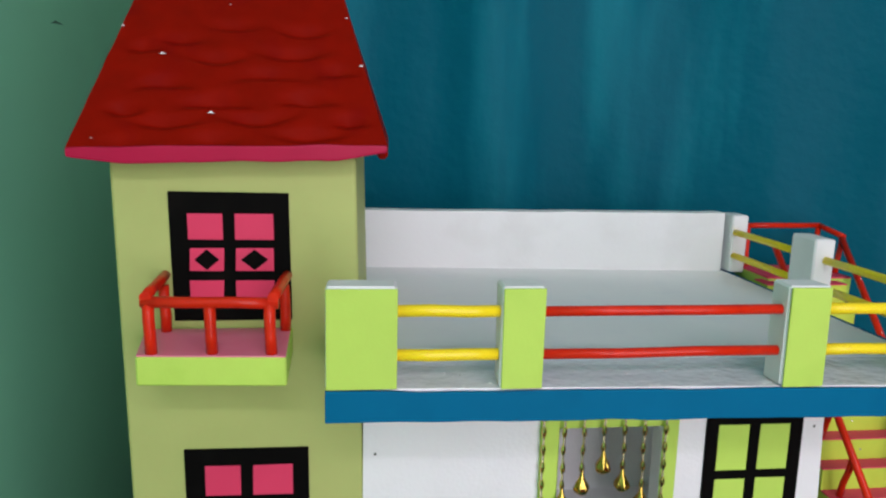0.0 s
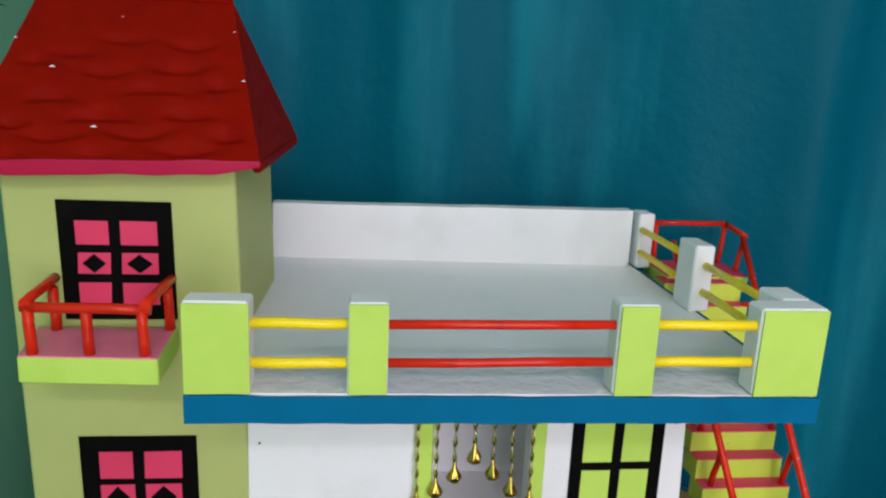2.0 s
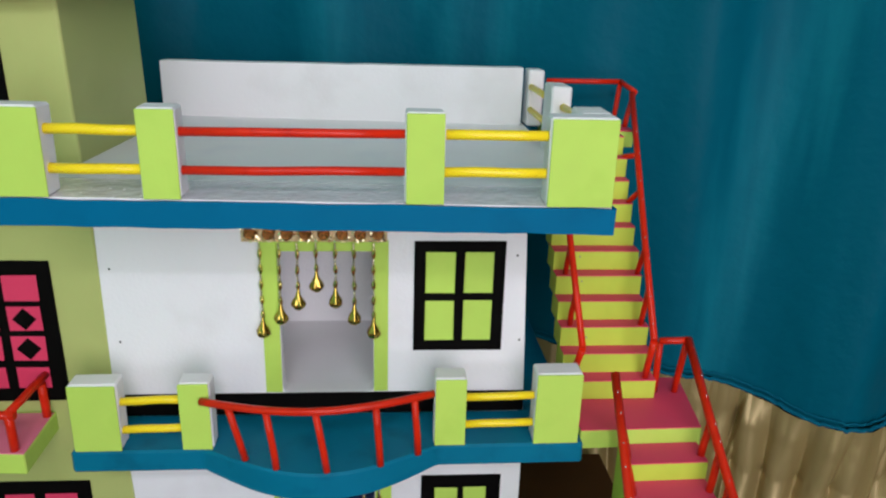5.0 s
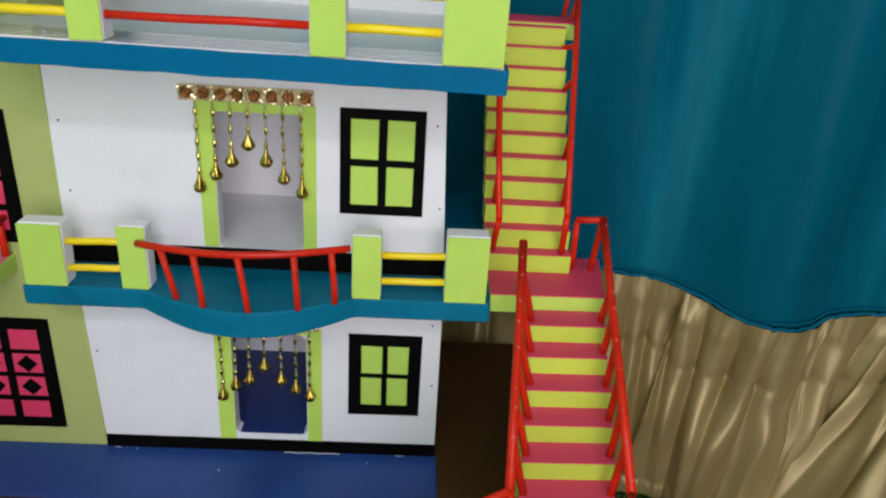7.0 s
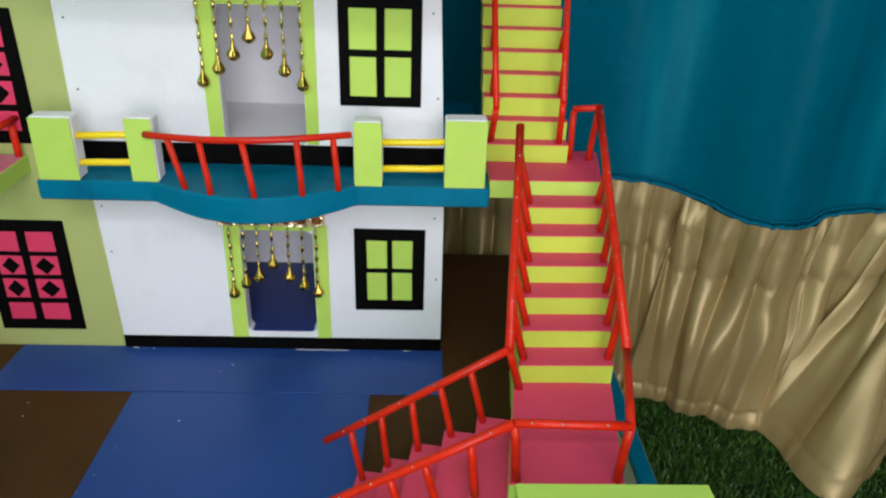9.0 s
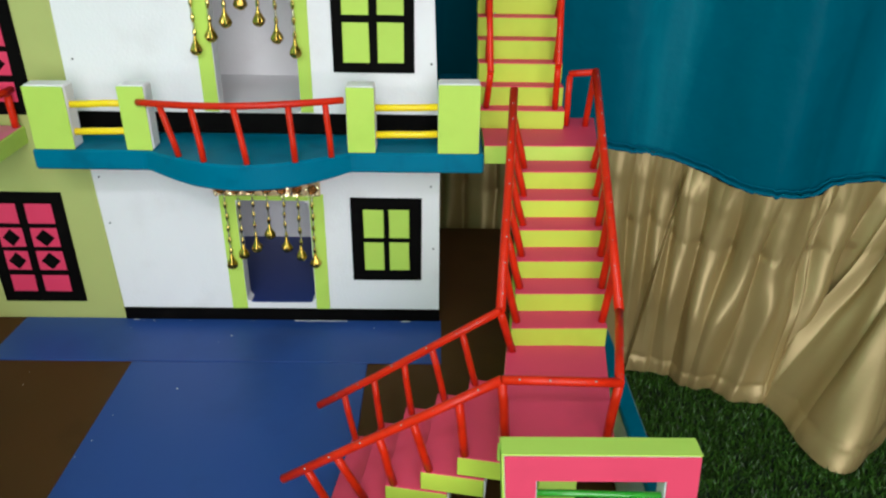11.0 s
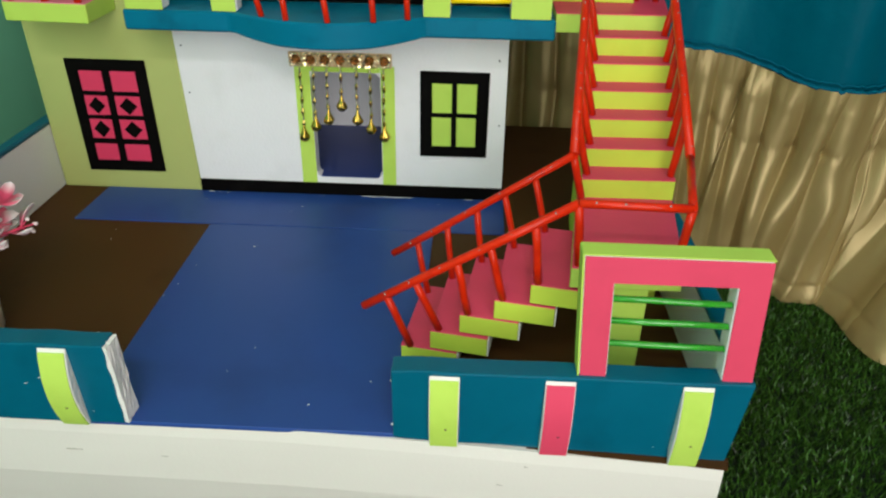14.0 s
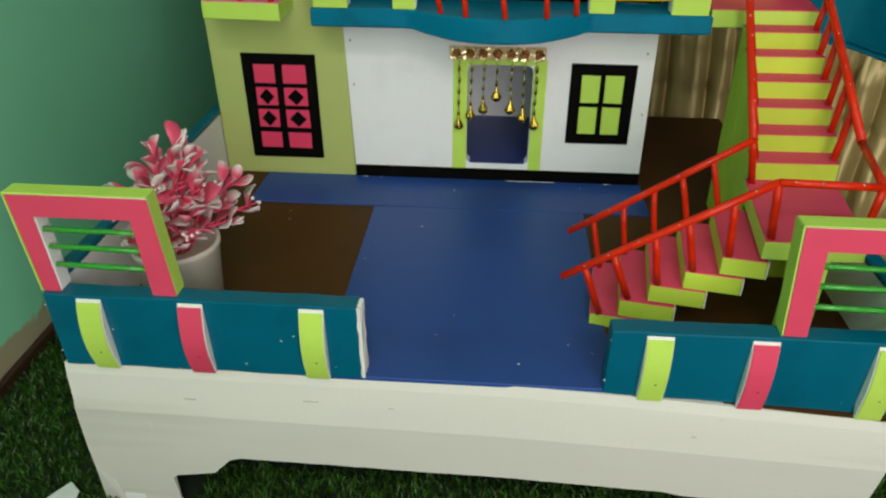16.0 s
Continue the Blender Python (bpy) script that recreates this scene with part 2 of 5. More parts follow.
def tube_mesh(points, r, sides=12):
    bm = bmesh.new()
    pts = [Vector(p) for p in points]
    rings = []
    for i, p in enumerate(pts):
        d = (pts[min(i + 1, len(pts) - 1)] - pts[max(i - 1, 0)]).normalized()
        a = d.cross(Vector((0, 0, 1)) if abs(d.z) < 0.9 else Vector((0, 1, 0))).normalized()
        b = d.cross(a)
        rings.append([bm.verts.new(p + r * (math.cos(t) * a + math.sin(t) * b)) for t in [2 * math.pi * k / sides for k in range(sides)]])
    for u, w in zip(rings, rings[1:]):
        for k in range(sides):
            bm.faces.new((u[k], u[(k + 1) % sides], w[(k + 1) % sides], w[k]))
    bm.faces.new(rings[0][::-1])
    bm.faces.new(rings[-1])
    bmesh.ops.recalc_face_normals(bm, faces=bm.faces[:])
    return bm


def rod(name, p, q, r, mat, parent, label=""):
    p, q = Vector(p), Vector(q)
    mid = [p.lerp(q, k / 3) + Vector((random.uniform(-1, 1), random.uniform(-1, 1), random.uniform(-1, 1))) * (0.0006 if 0 < k < 3 else 0) for k in range(4)]
    ob = part(name, tube_mesh(mid, r), mat, parent, label)
    for f in ob.data.polygons:
        f.use_smooth = len(f.vertices) == 4
    return ob


def spin(profile, centre, sides=24):
    """A body of revolution: profile as (radius, height) pairs."""
    bm = bmesh.new()
    rings = []
    for r, h in profile:
        rings.append([bm.verts.new((centre[0] + max(r, 1e-5) * math.cos(2 * math.pi * k / sides), centre[1] + max(r, 1e-5) * math.sin(2 * math.pi * k / sides), centre[2] + h)) for k in range(sides)])
    for u, w in zip(rings, rings[1:]):
        for k in range(sides):
            bm.faces.new((u[k], u[(k + 1) % sides], w[(k + 1) % sides], w[k]))
    bmesh.ops.recalc_face_normals(bm, faces=bm.faces[:])
    return bm


def rect(x0, x1, z0, z1):
    return [(x0, z0), (x1, z0), (x1, z1), (x0, z1)]


def round_rect(x0, x1, z0, z1, r, n=5):
    out = []
    for cx, cz, a in ((x1 - r, z0 + r, -90), (x1 - r, z1 - r, 0), (x0 + r, z1 - r, 90), (x0 + r, z0 + r, 180)):
        for k in range(n + 1):
            t = radians(a + 90 * k / n)
            out.append((cx + r * math.cos(t), cz + r * math.sin(t)))
    return out


# ---- the room ----
def wall_material():
    m = material("green_wall_paint", "96e6be", rough=0.5, vary=0.08, scale=3.0, bump=0.25, bump_scale=40, stain_gleam="90d8b2", stain_gleam_amount=0.3, stain_gleam_scale=5, dist=0.002)
    nt = m.node_tree
    b = nt.nodes["Principled BSDF"]
    old = b.inputs["Base Color"].links[0].from_socket
    g = nt.nodes.new("ShaderNodeTexCoord")
    sep = nt.nodes.new("ShaderNodeSeparateXYZ")
    nt.links.new(g.outputs["Object"], sep.inputs[0])
    n = nt.nodes.new("ShaderNodeTexNoise")
    n.inputs["Scale"].default_value, n.inputs["Detail"].default_value = 14, 8
    nt.links.new(g.outputs["Object"], n.inputs["Vector"])
    mm = nt.nodes.new("ShaderNodeMath")
    mm.operation = "MULTIPLY_ADD"
    mm.inputs[1].default_value, mm.inputs[2].default_value = 0.09, 0.0
    nt.links.new(n.outputs["Fac"], mm.inputs[0])
    cmp = nt.nodes.new("ShaderNodeMath")
    cmp.operation = "SUBTRACT"
    nt.links.new(sep.outputs["Z"], cmp.inputs[0])
    nt.links.new(mm.outputs[0], cmp.inputs[1])
    r = nt.nodes.new("ShaderNodeMapRange")
    r.inputs[1].default_value, r.inputs[2].default_value = GROUND + 0.012, GROUND + 0.004
    nt.links.new(cmp.outputs[0], r.inputs[0])
    mx = nt.nodes.new("ShaderNodeMix")
    mx.data_type = "RGBA"
    mx.inputs[7].default_value = (*lin("b5a98a"), 1)
    nt.links.new(r.outputs[0], mx.inputs[0])
    nt.links.new(old, mx.inputs[6])
    nt.links.new(mx.outputs[2], b.inputs["Base Color"])
    return m


WALL = wall_material()
DIM = material("dark_dimming_paint", "5c5142", rough=0.7, vary=0.06, scale=2, bump=0.2, bump_scale=60)
PLAIN = material("pale_bounce_paint", "f6f4ee", rough=0.7, vary=0.06, scale=2, bump=0.2, bump_scale=60)
SKIRT = material("dark_brown_skirting", "3a2417", rough=0.5, vary=0.2, scale=20)
SOIL = material("dark_green_turf_base", "12240f", rough=0.9, vary=0.3, scale=60, bump=0.6, bump_scale=200)

tagged(part("ground", block(-0.60, 2.6, -2.25, 1.75, GROUND - 0.05, GROUND, 0), SOIL), "dark green artificial turf mat spread over the floor", "floor", kind="structure")
tagged(part("wall_west", block(-0.65, -0.515, -2.2, 1.45, GROUND - 0.05, 2.5, 0, 0), WALL), "green painted plaster wall with flaking paint near the floor", "wall", kind="structure")
tagged(part("wall_north", block(-0.6, 2.6, 1.45, 1.6, GROUND - 0.05, 2.5, 0, 0), WALL), "green painted plaster wall behind the curtain", "wall", kind="structure")
# Unseen wall, kept dark so that less light bounces onto the right side.
tagged(part("wall_east", block(2.5, 2.6, -2.2, 1.45, GROUND - 0.05, 2.5, 0, 0), DIM), "unseen dark wall added to dim the right side", "wall", kind="structure")
# South wall and ceiling are unseen additions, pale to bounce light onto the model.
tagged(part("wall_south", block(-0.515, 2.5, -2.20, -2.10, GROUND - 0.05, 2.5, 0, 0), PLAIN), "unseen pale wall added to bounce light", "wall", kind="structure")
tagged(part("ceiling", block(-0.6, 2.6, -2.2, 1.6, 2.5, 2.56, 0, 0), PLAIN), "unseen pale ceiling added to bounce light", "ceiling", kind="structure")
tagged(part("baseboard", block(-0.515, -0.503, -2.1, 1.44, GROUND, GROUND + 0.022, 0.002), SKIRT), "dark brown skirting strip along the green wall", "baseboard", kind="structure")

BRICK = material("bare_brown_plaster", "6a4436", rough=0.9, vary=0.4, scale=60, bump=0.8, bump_scale=120)
PATCH = material("grey_green_plaster", "7fa890", rough=0.85, vary=0.15, scale=30, bump=0.5, bump_scale=80, dist=0.003)
SCUFF = material("grey_green_scuff", "4c7862", rough=0.8, vary=0.3, scale=80)
north = bpy.data.objects["wall_north"]
part("broken_plaster", prism([(-0.45, 1.015), (-0.41, 1.030), (-0.375, 1.040), (-0.365, 1.055), (-0.33, 1.062), (-0.28, 1.075), (-0.28, 0.80), (-0.45, 0.80)], 1.445, 1.4505, "xz", 0.0015), PATCH, north, "patch of bare grey plaster")
part("crack", prism([(-0.445, 1.012), (-0.415, 1.026), (-0.383, 1.034), (-0.372, 1.048), (-0.364, 1.044), (-0.366, 1.018), (-0.385, 1.010), (-0.41, 1.012), (-0.43, 1.004)], 1.441, 1.4455, "xz", 0.001), BRICK, north, "dark crumbled hole in the plaster")
part("scuff", prism([(0.682, 0.906), (0.70, 0.9085), (0.735, 0.9095), (0.70, 0.9125)], -0.5155, -0.5142, "yz", 0), SCUFF, bpy.data.objects["wall_west"], "small dark scuff on the paint")

# ---- the curtain: teal drape above, beige satin frill below ----
HEM = [(-0.19, 0.5, 0.21, -0.19, 0.44), (0.1, 0.46, 0.21, 0.1, 0.4), (0.45, 0.41, 0.2, 0.45, 0.36), (0.63, 0.35, 0.176, 0.65, 0.3), (0.757, 0.286, 0.164, 0.77, 0.255),
       (0.83, 0.28, 0.157, 0.815, 0.225), (0.9, 0.25, 0.142, 0.87, 0.205), (0.96, 0.195, 0.127, 0.9125, 0.187), (1.012, 0.165, 0.127, 0.9545, 0.1715), (1.069, 0.185, 0.123, 1.0, 0.15),
       (1.115, 0.2, 0.138, 1.045, 0.143), (1.225, 0.205, 0.144, 1.062, 0.17), (1.262, 0.165, 0.144, 1.072, 0.079), (1.31, 0.165, 0.144, 1.089, -0.026), (1.345, 0.17, 0.144, 1.132, 0.004),
       (1.4, 0.17, 0.144, 1.224, 0.066), (1.5, 0.15, 0.15, 1.33, 0.08), (1.7, 0.1, 0.14, 1.66, 0.02), (2.1, 0.06, 0.15, 2.12, 0.0)]


def hem_at(u):
    """The hem's place for u along it from 0 to 1, smooth between the folds."""
    f = u * (len(HEM) - 1)
    i = min(int(f), len(HEM) - 2)
    t = f - i
    a, b, c, d = (HEM[max(0, min(len(HEM) - 1, i + k))] for k in (-1, 0, 1, 2))
    return [0.5 * (2 * q + (r - p) * t + (2 * p - 5 * q + 4 * r - s) * t * t + (3 * q - p - 3 * r + s) * t ** 3) for p, q, r, s in zip(a, b, c, d)]


def drape():
    bm = bmesh.new()
    nu, nv = 420, 60
    grid = []
    for j in range(nv + 1):
        row, v = [], j / nv
        for i in range(nu + 1):
            u = i / nu
            x, y, z, _, _ = hem_at(u)
            x = max(x, -0.19)
            zz = z + (1.9 - z) * v ** 1.15
            fold = 0.011 * math.sin(x * 17 + 1.6 * math.sin(4.1 * x + 0.8 * v) + 0.6 * v) + 0.005 * math.sin(x * 37 + 2 + 1.2 * math.sin(6 * x) + 1.5 * v)
            fold += 0.022 * noise.noise((x * 5, v * 3.0, 3)) + 0.006 * noise.noise((x * 16, v * 9.0, 7))
            fold += 0.006 * max(0.0, 1 - v / 0.10) * noise.noise((x * 55, v * 12.0, 2))
            flat = 0.55 + 0.6 * v
            row.append(bm.verts.new((x, y + 0.026 + fold * flat * min(1, 0.25 + 4 * v) + 0.02 * v, zz)))
        grid.append(row)
    for j in range(nv):
        for i in range(nu):
            if grid[j][i].co.x < grid[j][i + 1].co.x - 1e-4:
                bm.faces.new((grid[j][i], grid[j][i + 1], grid[j + 1][i + 1], grid[j + 1][i]))
    bmesh.ops.delete(bm, geom=[v for v in bm.verts if not v.link_faces], context="VERTS")
    return bm


def frill():
    """Cloth gathered at the hem and pinched again along a seam a third of the way down, then fanning out in wide folds to a stitched hem."""
    bm = bmesh.new()
    nu, nv = 1000, 84
    tops = [hem_at(i / nu) for i in range(nu + 1)]

    def blend(p, out):
        return p[0] + (p[3] - p[0]) * out, p[1] + (p[4] - p[1]) * out

    run = [0.0]
    for p, q in zip(tops, tops[1:]):
        run.append(run[-1] + math.dist(blend(p, 0.45), blend(q, 0.45)))
    rs = random.Random(21)
    pins = [0.0]
    while pins[-1] < 0.90:
        pins.append(pins[-1] + rs.choice((0.045, 0.056, 0.066, 0.080)))
    pins += [0.966, 1.014, 1.048, 1.088, 1.134, 1.181, 1.231, 1.308, 1.328, 1.379]
    while pins[-1] < run[-1]:
        pins.append(pins[-1] + rs.choice((0.045, 0.056, 0.066, 0.080)))
    drop = [0.300 + rs.uniform(-0.025, 0.025) for _ in pins]
    depth = [rs.uniform(0.6, 1.1) for _ in pins]
    grid, cells = [[] for _ in range(nv + 1)], []
    k = 0
    for i in range(nu + 1):
        while k + 1 < len(pins) - 1 and run[i] > pins[k + 1]:
            k += 1
        cells.append(k)

    def fold(r, v, c, seed, soft=0.010):
        """Soft rounded folds with narrow valleys, about c of them to a metre."""
        n = noise.noise((r * c, 0.55 * v, seed))
        return 1 - 2.0 * (n * n + soft) ** 0.5

    for i in range(nu + 1):
        x, y, z, xb, yb = tops[i]
        k, r = cells[i], run[i]
        gap = pins[k + 1] - pins[k]
        w = min(1.0, max(0.0, (r - pins[k]) / gap))
        seam = drop[k] + (drop[k + 1] - drop[k]) * w + 0.010 * math.sin(math.pi * w) * depth[k]
        puff = math.sin(math.pi * w) ** 0.8
        full = min(1.0, gap / 0.05) * depth[k]
        near = min(w, 1 - w) * gap
        for j in range(nv + 1):
            v = j / nv
            dip = math.exp(-((v - seam) / 0.020) ** 2)
            if v < seam:
                t = v / seam
                off = -0.017 * full * puff * (0.55 + 0.45 * math.sin(0.5 * math.pi * t))
                off += 0.008 * t * math.exp(-(near / 0.007) ** 2)
                off -= 0.0090 * fold(r, t, 24, 5.0, 0.030) * (1 - 0.25 * t)
                off -= 0.0016 * (1 - t) ** 1.5 * abs(math.sin(math.pi * r / 0.017 + 2.0 * noise.noise((r * 12, 0.0, 0.0))))
            else:
                low = (v - seam) / (1 - seam)
                spread = math.sin(0.5 * math.pi * min(1.0, low / 0.45)) ** 2
                off = -0.017 * full * puff * (1 - 0.6 * low)
                off -= 0.0090 * fold(r, 1.0, 24, 5.0, 0.030) * 0.75 * (1 - 0.8 * spread)
                off -= 0.030 * spread * fold(r + 0.010 * low, 0.8 * low, 12, 9.0)
                off -= 0.009 * spread * fold(r - 0.008 * low, low, 27, 14.0)
                off += 0.008 * (1 + spread) * math.exp(-(low / 0.6) ** 2) * math.exp(-(near / (0.007 + 0.014 * low)) ** 2)
                off -= 0.030 * spread * noise.noise((r * 7 - 0.6 * low, 0.5 * low, 11.0))
                off += 0.0022 * math.exp(-((low - 0.885) / 0.010) ** 2)
                if low > 0.885:
                    off -= 0.0030 * math.sin(math.pi * (low - 0.885) / 0.115) * (0.7 + noise.noise((r * 60, 0.0, 3.0)))
            off += 0.0050 * dip * (0.12 + 0.88 * math.exp(-(near / 0.010) ** 2))
            off += 0.0014 * dip * noise.noise((r * 160, 0.0, 6.0))
            off -= 0.0022 * noise.noise((r * 30 + 2.0 * v, v * 7.0, 4.0))
            lap = r - (1.098 - 0.052 * v - 0.006 * v * v)
            off += (0.014 if lap < 0 else -0.012) * math.exp(-abs(lap) / 0.030) * min(1.0, abs(lap) / 0.002) * min(1.0, v / 0.12)
            off = off * min(1.0, 0.6 + v / 0.25) - 0.006 * max(0.0, 1 - v / 0.15)
            out = v ** 1.15
            up = 0.010 * max(0.0, noise.noise((r * 8.5, 0.0, 2.0))) + 0.010
            zz = z - 0.001 - (z - 0.001 - GROUND - up) * v
            p, q2 = blend(tops[max(0, i - 8)], out), blend(tops[min(nu, i + 8)], out)
            along = Vector((q2[0] - p[0], q2[1] - p[1], 0)).normalized()
            grid[j].append(bm.verts.new((x + (xb - x) * out - along.y * off, y + 0.026 + (yb - y - 0.020) * out + along.x * off, zz)))
    for j in range(nv):
        for i in range(nu):
            bm.faces.new((grid[j][i], grid[j + 1][i], grid[j + 1][i + 1], grid[j][i + 1]))
    return bm


# The drape's pale upright streaks are sheen on the folds, painted into its colour.
TEAL_CLOTH = material("teal_curtain_cloth", "005c70", rough=0.45, vary=0.2, scale=7, bump=0.5, bump_scale=30, sheen=0.0, stain_gleam="1c8c9c", stain_gleam_amount=0.55, stain_gleam_scale=7, dist=0.005, spec=0.05, stretch=(1, 1, 0.13))
SATIN = material("beige_satin", "a6925e", rough=0.42, vary=0.08, scale=8, bump=0.3, bump_scale=60, dist=0.0010, spec=0.6, metal=0.32)
HEM_CLOTH = material("teal_hem_piping", "04627a", rough=0.7, vary=0.15, scale=60, bump=0.5, bump_scale=300, spec=0.08)
curtain = thing("curtain", (0.8, 0.3, GROUND), "teal curtain hanging in soft folds with a gathered beige satin frill", "curtain")
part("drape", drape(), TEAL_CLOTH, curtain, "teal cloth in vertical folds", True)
part("frill", frill(), SATIN, curtain, "gathered beige satin frill reaching the turf", True)
for off, lift, r in ((0.017, 0.0, 0.0036), (0.020, 0.009, 0.0016)):
    pts = []
    for i in range(601):
        u = 0.12 + 0.88 * i / 600
        x, y, z, _, _ = hem_at(u)
        pts.append((x, y + off + 0.0025 * noise.noise((u * 90, lift * 50, 1.0)), z + lift + 0.0030 * noise.noise((u * 75, 2.0, 0.0)) + 0.0016 * noise.noise((u * 210, 5.0, lift * 30))))
    part("hem_piping", tube_mesh(pts, r, 8), HEM_CLOTH, curtain, "rolled teal hem", True)

# ---- the base of the model ----
X0, X1, YF, YB = -0.232, 0.662, -0.500, 0.32
base = thing("display_platform", (0.2, -0.1, GROUND), "white foam platform on cut-out feet with brown and blue floor sheets", "platform")
def edge_y(x):
    """The front edge of the hand-cut platform bends forward towards its outer end."""
    t = max(0.0, x - 0.22) / 0.44
    return -0.4990 - 0.013 * t ** 1.25


def edge_z(x):
    return -0.0006 - 0.0125 * max(0.0, min(1.0, (x - 0.24) / 0.40)) ** 1.2


FOOT_LINE = [(X0 - 0.002, GROUND), (-0.1562, GROUND), (-0.156, -0.195), (-0.149, -0.1890), (-0.100, -0.179), (-0.090, -0.167), (-0.075, -0.150), (-0.062, -0.145), (0.01, -0.1465), (0.126, -0.149),
             (0.223, -0.150), (0.319, -0.152), (0.432, -0.153), (0.456, -0.158), (0.50, -0.157), (0.53, -0.170), (0.565, -0.182), (0.5652, GROUND), (X1 - 0.012, GROUND)]


def front_board():
    """The hand-cut board, column by column: an uneven top edge, and a lower edge cut out between two feet."""
    bm = bmesh.new()
    xs = sorted({round(x, 4) for x, _ in FOOT_LINE} | {round(X0 + 0.011 * k, 4) for k in range(80)})
    cols, nz = [], 10
    for x in xs:
        a, b = next(((p, q) for p, q in zip(FOOT_LINE, FOOT_LINE[1:]) if p[0] <= x + 1e-6 <= q[0] + 2e-6), (FOOT_LINE[-2], FOOT_LINE[-1]))
        low = a[1] + (b[1] - a[1]) * (x - a[0]) / (b[0] - a[0]) + 0.0012 * noise.noise((x * 60, 4.0, 0.0))
        high = edge_z(x) + 0.0006 * noise.noise((x * 34, 0.0, 5.0))
        col = []
        for k in range(nz + 1):
            crease = max(low, -0.070 - 0.015 * x)
            z = low + (crease - low) * k / 5 if k <= 5 else crease + (high - crease) * (k - 5) / 5
            side = -0.003 * math.sin(math.pi * min(1.0, -z / 0.2)) - 0.015 * max(0.0, -0.05 - z) / 0.12 if x < X0 + 0.001 else 0.0
            y = edge_y(x) + 0.0009 * noise.noise((x * 9, z * 16, 2.0)) + 0.17 * max(0.0, -0.070 - z - 0.015 * x)
            col.append(bm.verts.new((x + side, y + (0.0014 if k == nz else 0.0), z)))
        back = [bm.verts.new((x, YF + 0.03, high)), bm.verts.new((x, YF + 0.03, low))]
        cols.append(col + back)
    n = nz + 3
    for p, q in zip(cols, cols[1:]):
        for k in range(n):
            bm.faces.new((p[k], q[k], q[(k + 1) % n], p[(k + 1) % n]))
    bm.faces.new(cols[0])
    bm.faces.new(cols[-1][::-1])
    bmesh.ops.recalc_face_normals(bm, faces=bm.faces[:])
    return bm


part("front_board", front_board(), PLINTH, base, "white foam board with a cut-out lower edge")
part("side_board", block(X0, X0 + 0.03, YF + 0.03, YB, GROUND, -0.03, 0.002), WHITE, base)
part("side_board", block(X1 - 0.03, X1, YF + 0.03, YB, GROUND, -0.03, 0.002), WHITE, base)
part("top_board", block(X0, X1, YF + 0.03, YB, -0.03, -0.004, 0.002), WHITE, base)
part("brown_sheet", block(X0 + 0.003, X1 - 0.001, YF + 0.031, YB, -0.004, 0.0, 0.0006, 0.0002), BROWN, base, "glossy brown floor sheet")
part("brown_strip", block(X0 + 0.003, X1 - 0.020, YF + 0.002, YF + 0.031, 0.0002, 0.0009, 0, 0), BROWN, base, "brown sheet under the fence")
lap = prism([(0.47, -0.497), (0.53, -0.497), (0.60, -0.497), (X1 - 0.005, -0.497), (X1 - 0.009, edge_y(X1) + 0.0010), (0.60, edge_y(0.60) + 0.0022), (0.545, edge_y(0.545) + 0.0022), (0.47, edge_y(0.47) + 0.0045)], 0.0, 0.0014, "xy", 0)
for v in lap.verts:
    v.co.z += edge_z(v.co.x) + 0.0002
part("brown_edge", lap, BROWN, base, "brown sheet lapping over the edge")
part("blue_sheet", block(0.047, 0.36, -0.4985, -0.1065, -0.0035, 0.0016, 0.0005, 0.0003), CARPET, base, "blue floor sheet from the gate to the house")
part("blue_sheet", prism([(-0.148, -0.104), (0.458, -0.106), (0.458, 0.0), (-0.144, 0.0)], -0.001, 0.0020, "xy", 0.0004), CARPET, base, "blue floor strip along the facade")

# Thin grey beads laid on the board, coloured as the shade in small dents.
DENT_SHADE = material("dent_shade_grey", "9c9688", rough=0.8, vary=0.2, scale=200, bump=0.3)
for x, z, length in ((-0.107, -0.043, 0.013), (0.027, -0.037, 0.016), (0.120, -0.041, 0.007), (0.444, -0.052, 0.006), (0.469, -0.026, 0.004)):
    bm = tube_mesh([(x + length * k / 6, edge_y(x) - 0.0001, z + 0.0009 * noise.noise((x * 50 + k, 1.0, 2.0))) for k in range(7)], 0.0005, 6)
    part("dent", bm, DENT_SHADE, base, "thin grey bead standing in for a dent's shade")

# ---- the house ----
house = thing("model_house", (0.1, 0.15, 0.0), "handmade two-storey model house of white foam with a green tower", "model house")
LEAN = -0.022


def tower_x(x, z):
    return x + LEAN * z


def tower_body():
    bm = bmesh.new()
    v = [bm.verts.new((tower_x(x, z) + (0.0095 if y and x > -0.1 else 0) + (0.0045 if z and x < -0.1 else -0.0030 if z else 0), y, z)) for z in (0, 0.735) for y in (0, 0.203) for x in (-0.2125, -0.0005)]
    for f in ((0, 2, 3, 1), (4, 5, 7, 6), (0, 1, 5, 4), (2, 6, 7, 3), (0, 4, 6, 2), (1, 3, 7, 5)):
        bm.faces.new([v[i] for i in f])
    rounded(bm, 0.0035, 3)
    return bm


part("tower", tower_body(), TOWER, house, "pale green square tower")
T = 0.02
lower_hole, upper_hole = round_rect(0.1795, 0.2775, 0.0305, 0.1905, 0.010), round_rect(0.1745, 0.2765, 0.312, 0.4820, 0.006)
part("lower_front_wall", holed([(0.0015, 0), (0.4550, 0), (0.4535, 0.26), (-0.0072, 0.26)], [lower_hole], -0.0008, T), WHITE, house, "white foam front wall with a doorway")
